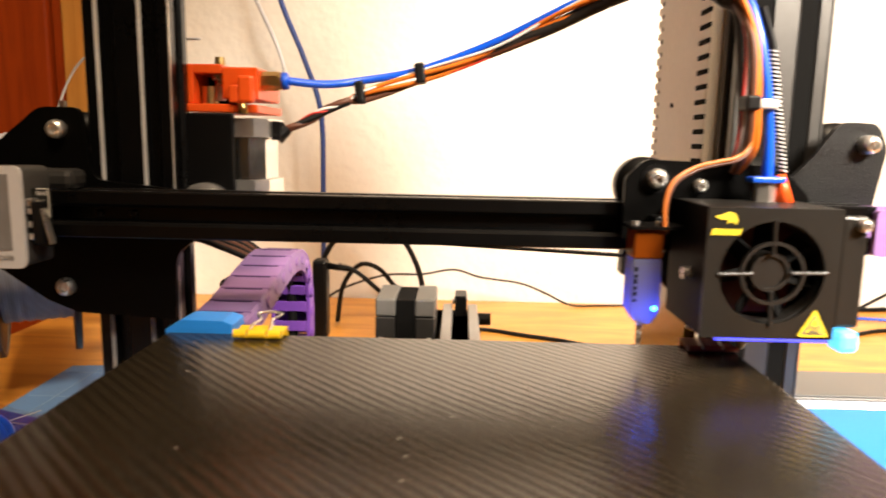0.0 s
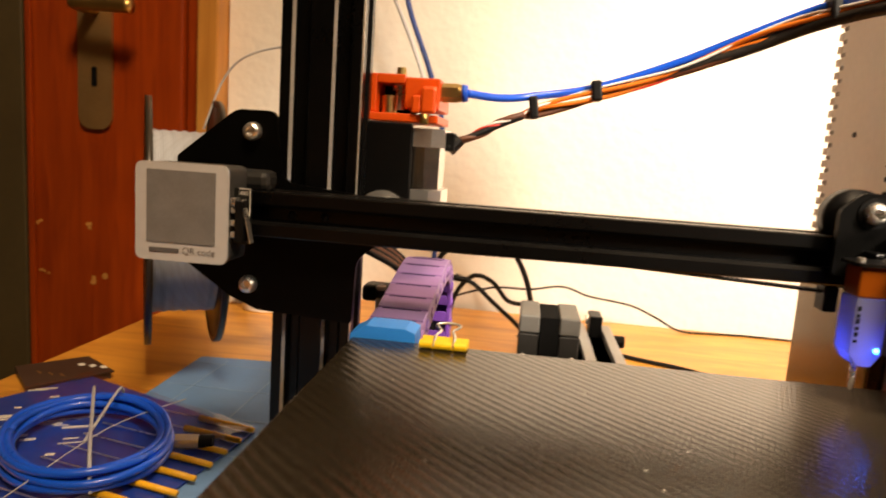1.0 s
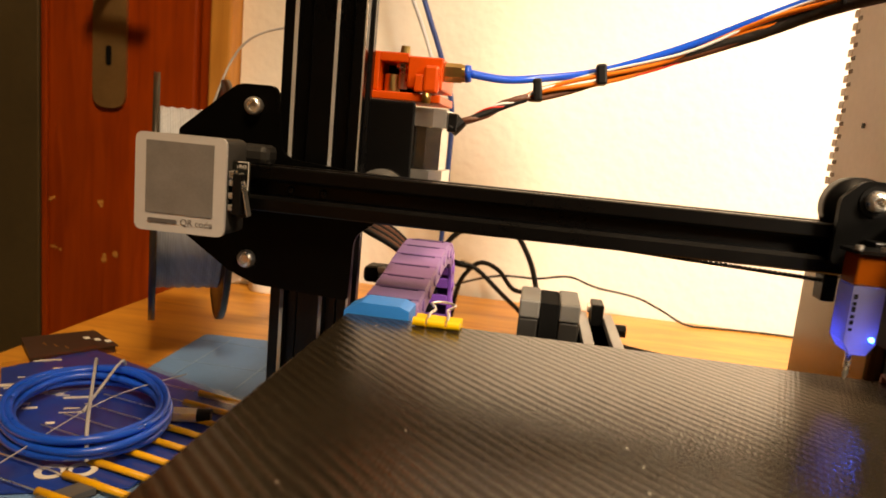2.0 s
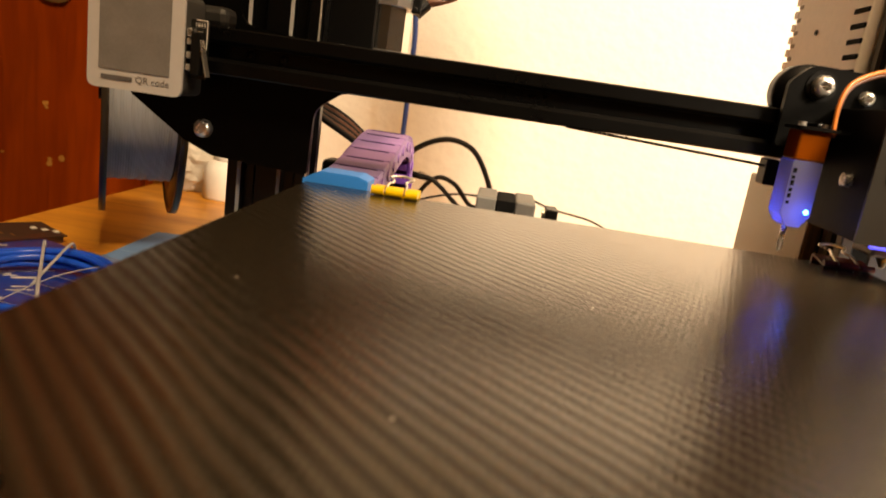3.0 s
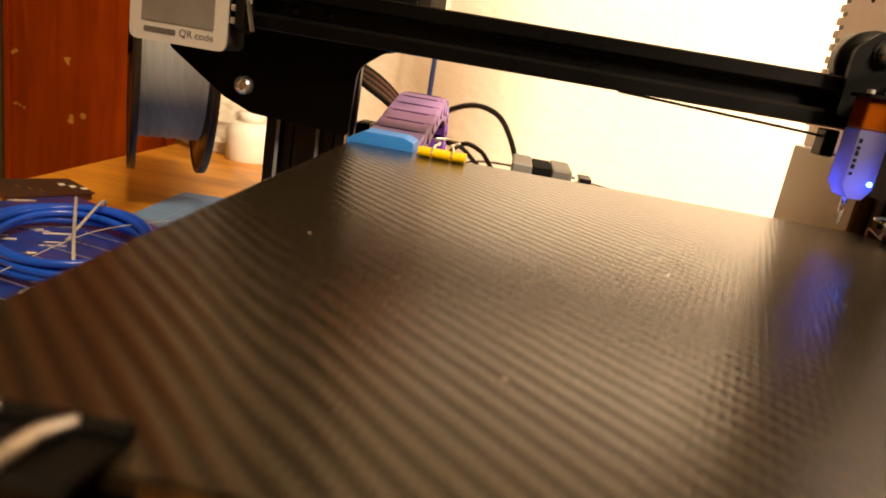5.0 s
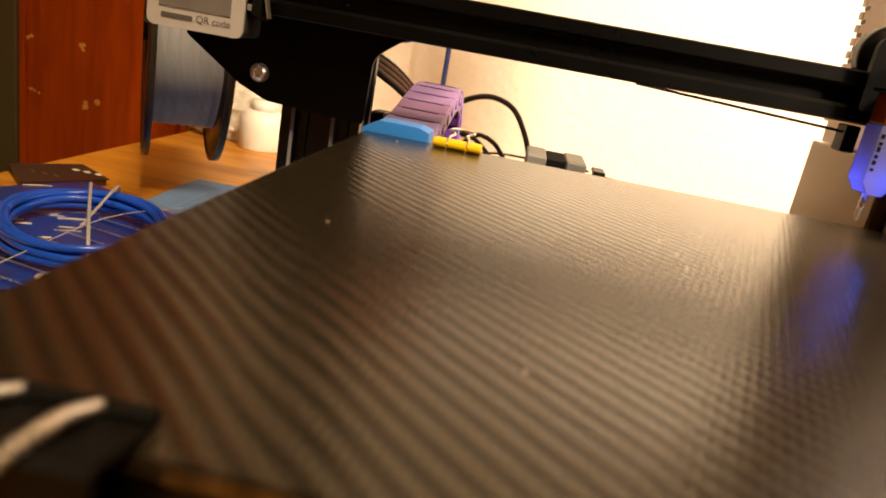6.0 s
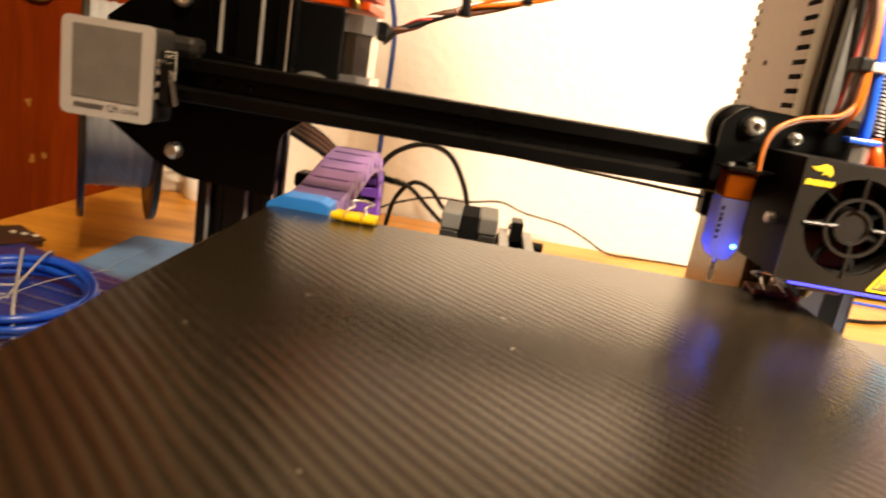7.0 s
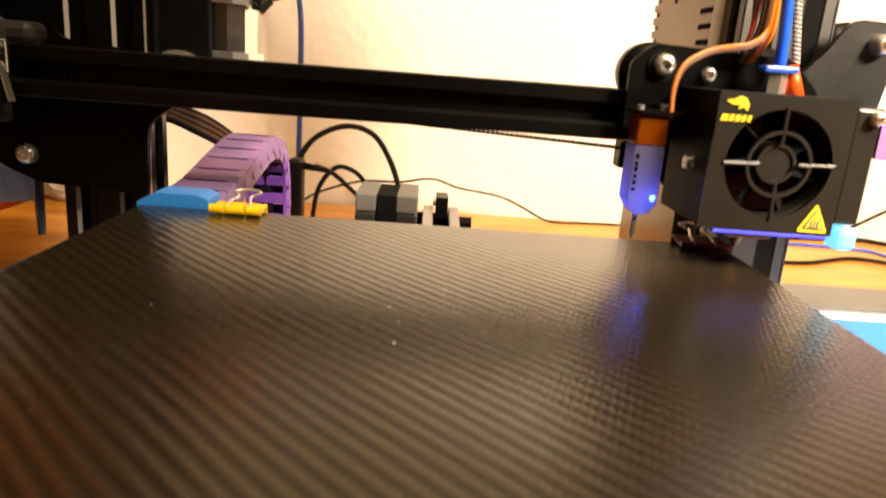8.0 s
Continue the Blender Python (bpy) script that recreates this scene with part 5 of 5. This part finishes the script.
coil = thing("tube_coil", (-0.285, 0.072, 0.011), "coil of bright blue tube held by a white cable tie", "tube coil")
cc, ua, va = Vector((-0.2815, 0.0605, 0)), Vector((0.0370, 0.0215, 0)), Vector((-0.0328, 0.0462, 0))
random.seed(9)
for k, (sc, zz) in enumerate(((1.0, 0.0098), (0.91, 0.0100), (0.955, 0.0135), (0.87, 0.0138), (1.01, 0.0140), (0.91, 0.0174), (0.975, 0.0178))):
    pts, ph = [], random.uniform(0, 6)
    for q in range(49):
        a = 2 * math.pi * q / 48 + ph
        wob = 1 + 0.015 * math.sin(2 * a + k)
        pts.append(cc + ua * (math.cos(a) * sc * wob) + va * (math.sin(a) * sc * wob) + Vector((0, 0, zz + 0.0008 * math.sin(a * 3 + k))))
    part("turn", tube(pts, 0.0021, 1, 9), BLUE, coil, "", True)
TIEWHITE = translucent("clear_nylon", (0.62, 0.62, 0.64), 0.4, 0.25)


def tie(points, r, name, label):
    part(name, tube(points, r, 6, 6), TIEWHITE, coil, label)


tie([(-0.3125, 0.1120, 0.0085), (-0.3090, 0.1070, 0.0235), (-0.2790, 0.0600, 0.0225), (-0.2540, 0.0215, 0.0225), (-0.2480, 0.0130, 0.0085)], 0.0010, "cable_tie", "white cable tie")
tie([(-0.2955, 0.1165, 0.0085), (-0.2930, 0.1110, 0.0235), (-0.2800, 0.0710, 0.0225), (-0.2720, 0.0430, 0.0190)], 0.0009, "cable_tie", "white cable tie")
tie([(-0.2604, 0.1313, 0.0120), (-0.2700, 0.0620, 0.0195), (-0.2790, -0.0060, 0.0120), (-0.2830, -0.0330, 0.0090)], 0.00035, "string", "thin white string")
fit_ = thing("tube_fitting", (-0.23, 0.079, 0.004), "small brass and steel tube fitting lying in the pack", "fitting")
part("body", cyl((-0.2380, 0.0758, 0.0095), (-0.2250, 0.0794, 0.0095), 0.0045, None, 6), NICKEL, fit_)
part("collar", cyl((-0.2250, 0.0794, 0.0095), (-0.2172, 0.0816, 0.0095), 0.0038, None, 16), RUBBER, fit_)
cutter = thing("side_cutter", (-0.255, -0.03, 0.002), "grey metal side cutter with black grips lying on the mat", "cutter")
part("jaw", prism([(-0.2688, -0.0513), (-0.2375, 0.0045), (-0.2330, 0.0020), (-0.2310, -0.0040), (-0.2617, -0.0595)], "z", 0.0028, 0.0062), RAILGREY, cutter, "grey metal bar")
for grip in ([(-0.2640, -0.0500, 0.0098), (-0.2565, -0.0370, 0.0100), (-0.2478, -0.0350, 0.0100), (-0.2435, -0.0440, 0.0095), (-0.2450, -0.0570, 0.0070), (-0.2480, -0.0690, 0.0065)],
             [(-0.2640, -0.0500, 0.0098), (-0.2690, -0.0590, 0.0070), (-0.2700, -0.0720, 0.0065), (-0.2680, -0.0850, 0.0065)]):
    part("grip", tube(grip, 0.0036, 8, 10), PLASTIC, cutter, "black plastic grip", True)

card = thing("brown_card", (-0.38, 0.17, 0.0), "dark brown card with pale printing on the desk", "card")
part("sheet", prism([(-0.4150, 0.1700), (-0.3820, 0.2080), (-0.3440, 0.1830), (-0.3780, 0.1340)], "z", 0.0045, 0.0056), CARDBROWN, card)
for k in range(3):
    part("printed_bar", box(-0.377 + k * 0.009, -0.371 + k * 0.009, 0.186, 0.190, 0.0057, 0.0059, 0, None, Matrix.Rotation(radians(-35), 4, "Z")), INKWHITE, card, "pale printed bar")
    part("printed_bar", box(-0.394 + k * 0.009, -0.387 + k * 0.009, 0.163, 0.1645, 0.0057, 0.0059, 0, None, Matrix.Rotation(radians(-35), 4, "Z")), BRASS_DULL, card)
under = solid("folded_leaflet", prism([(-0.4140, 0.1690), (-0.3815, 0.2060), (-0.3460, 0.1820), (-0.3775, 0.1350)], "z", 0.0, 0.0042), CARDBROWN, (-0.38, 0.17, 0), "dark folded leaflet under the card", "leaflet")

cup = thing("white_bottle", (-0.324, 0.430, 0.0), "squat white plastic bottle on the desk", "bottle")
bm = bmesh.new()
profile = ((0.0230, 0.0), (0.0245, 0.0020), (0.0248, 0.026), (0.0235, 0.034), (0.0190, 0.0395), (0.0150, 0.0415))
loops = [[bm.verts.new((-0.324 + r * math.cos(k * math.pi / 14), 0.430 + r * math.sin(k * math.pi / 14), z)) for k in range(28)] for r, z in profile]
for p, q in zip(loops, loops[1:]):
    for k in range(28):
        bm.faces.new((p[k], p[(k + 1) % 28], q[(k + 1) % 28], q[k]))
bm.faces.new(loops[0])
bm.faces.new(loops[-1])
part("body", bm, WHITEPL, cup, "", True)
part("cap", cyl((-0.324, 0.430, 0.0416), (-0.324, 0.430, 0.0520), 0.0140, 0.0136, 24), WHITEPL, cup, "", True)
bm = bmesh.new()
bmesh.ops.create_icosphere(bm, subdivisions=4, radius=1.0)
for v in bm.verts:
    n_ = 1 + 0.28 * noise.noise(v.co * 2.3) + 0.16 * noise.noise(v.co * 5.5)
    v.co = Vector((v.co.x * 0.050 * n_, v.co.y * 0.034 * n_, max(v.co.z * 0.032 * n_ + 0.029, 0.0)))
bmesh.ops.translate(bm, verts=bm.verts[:], vec=(-0.372, 0.455, 0.0))
solid("plastic_bag", bm, CRUMPLE, (-0.372, 0.455, 0.0), "crumpled pale plastic bag on the desk", "bag")
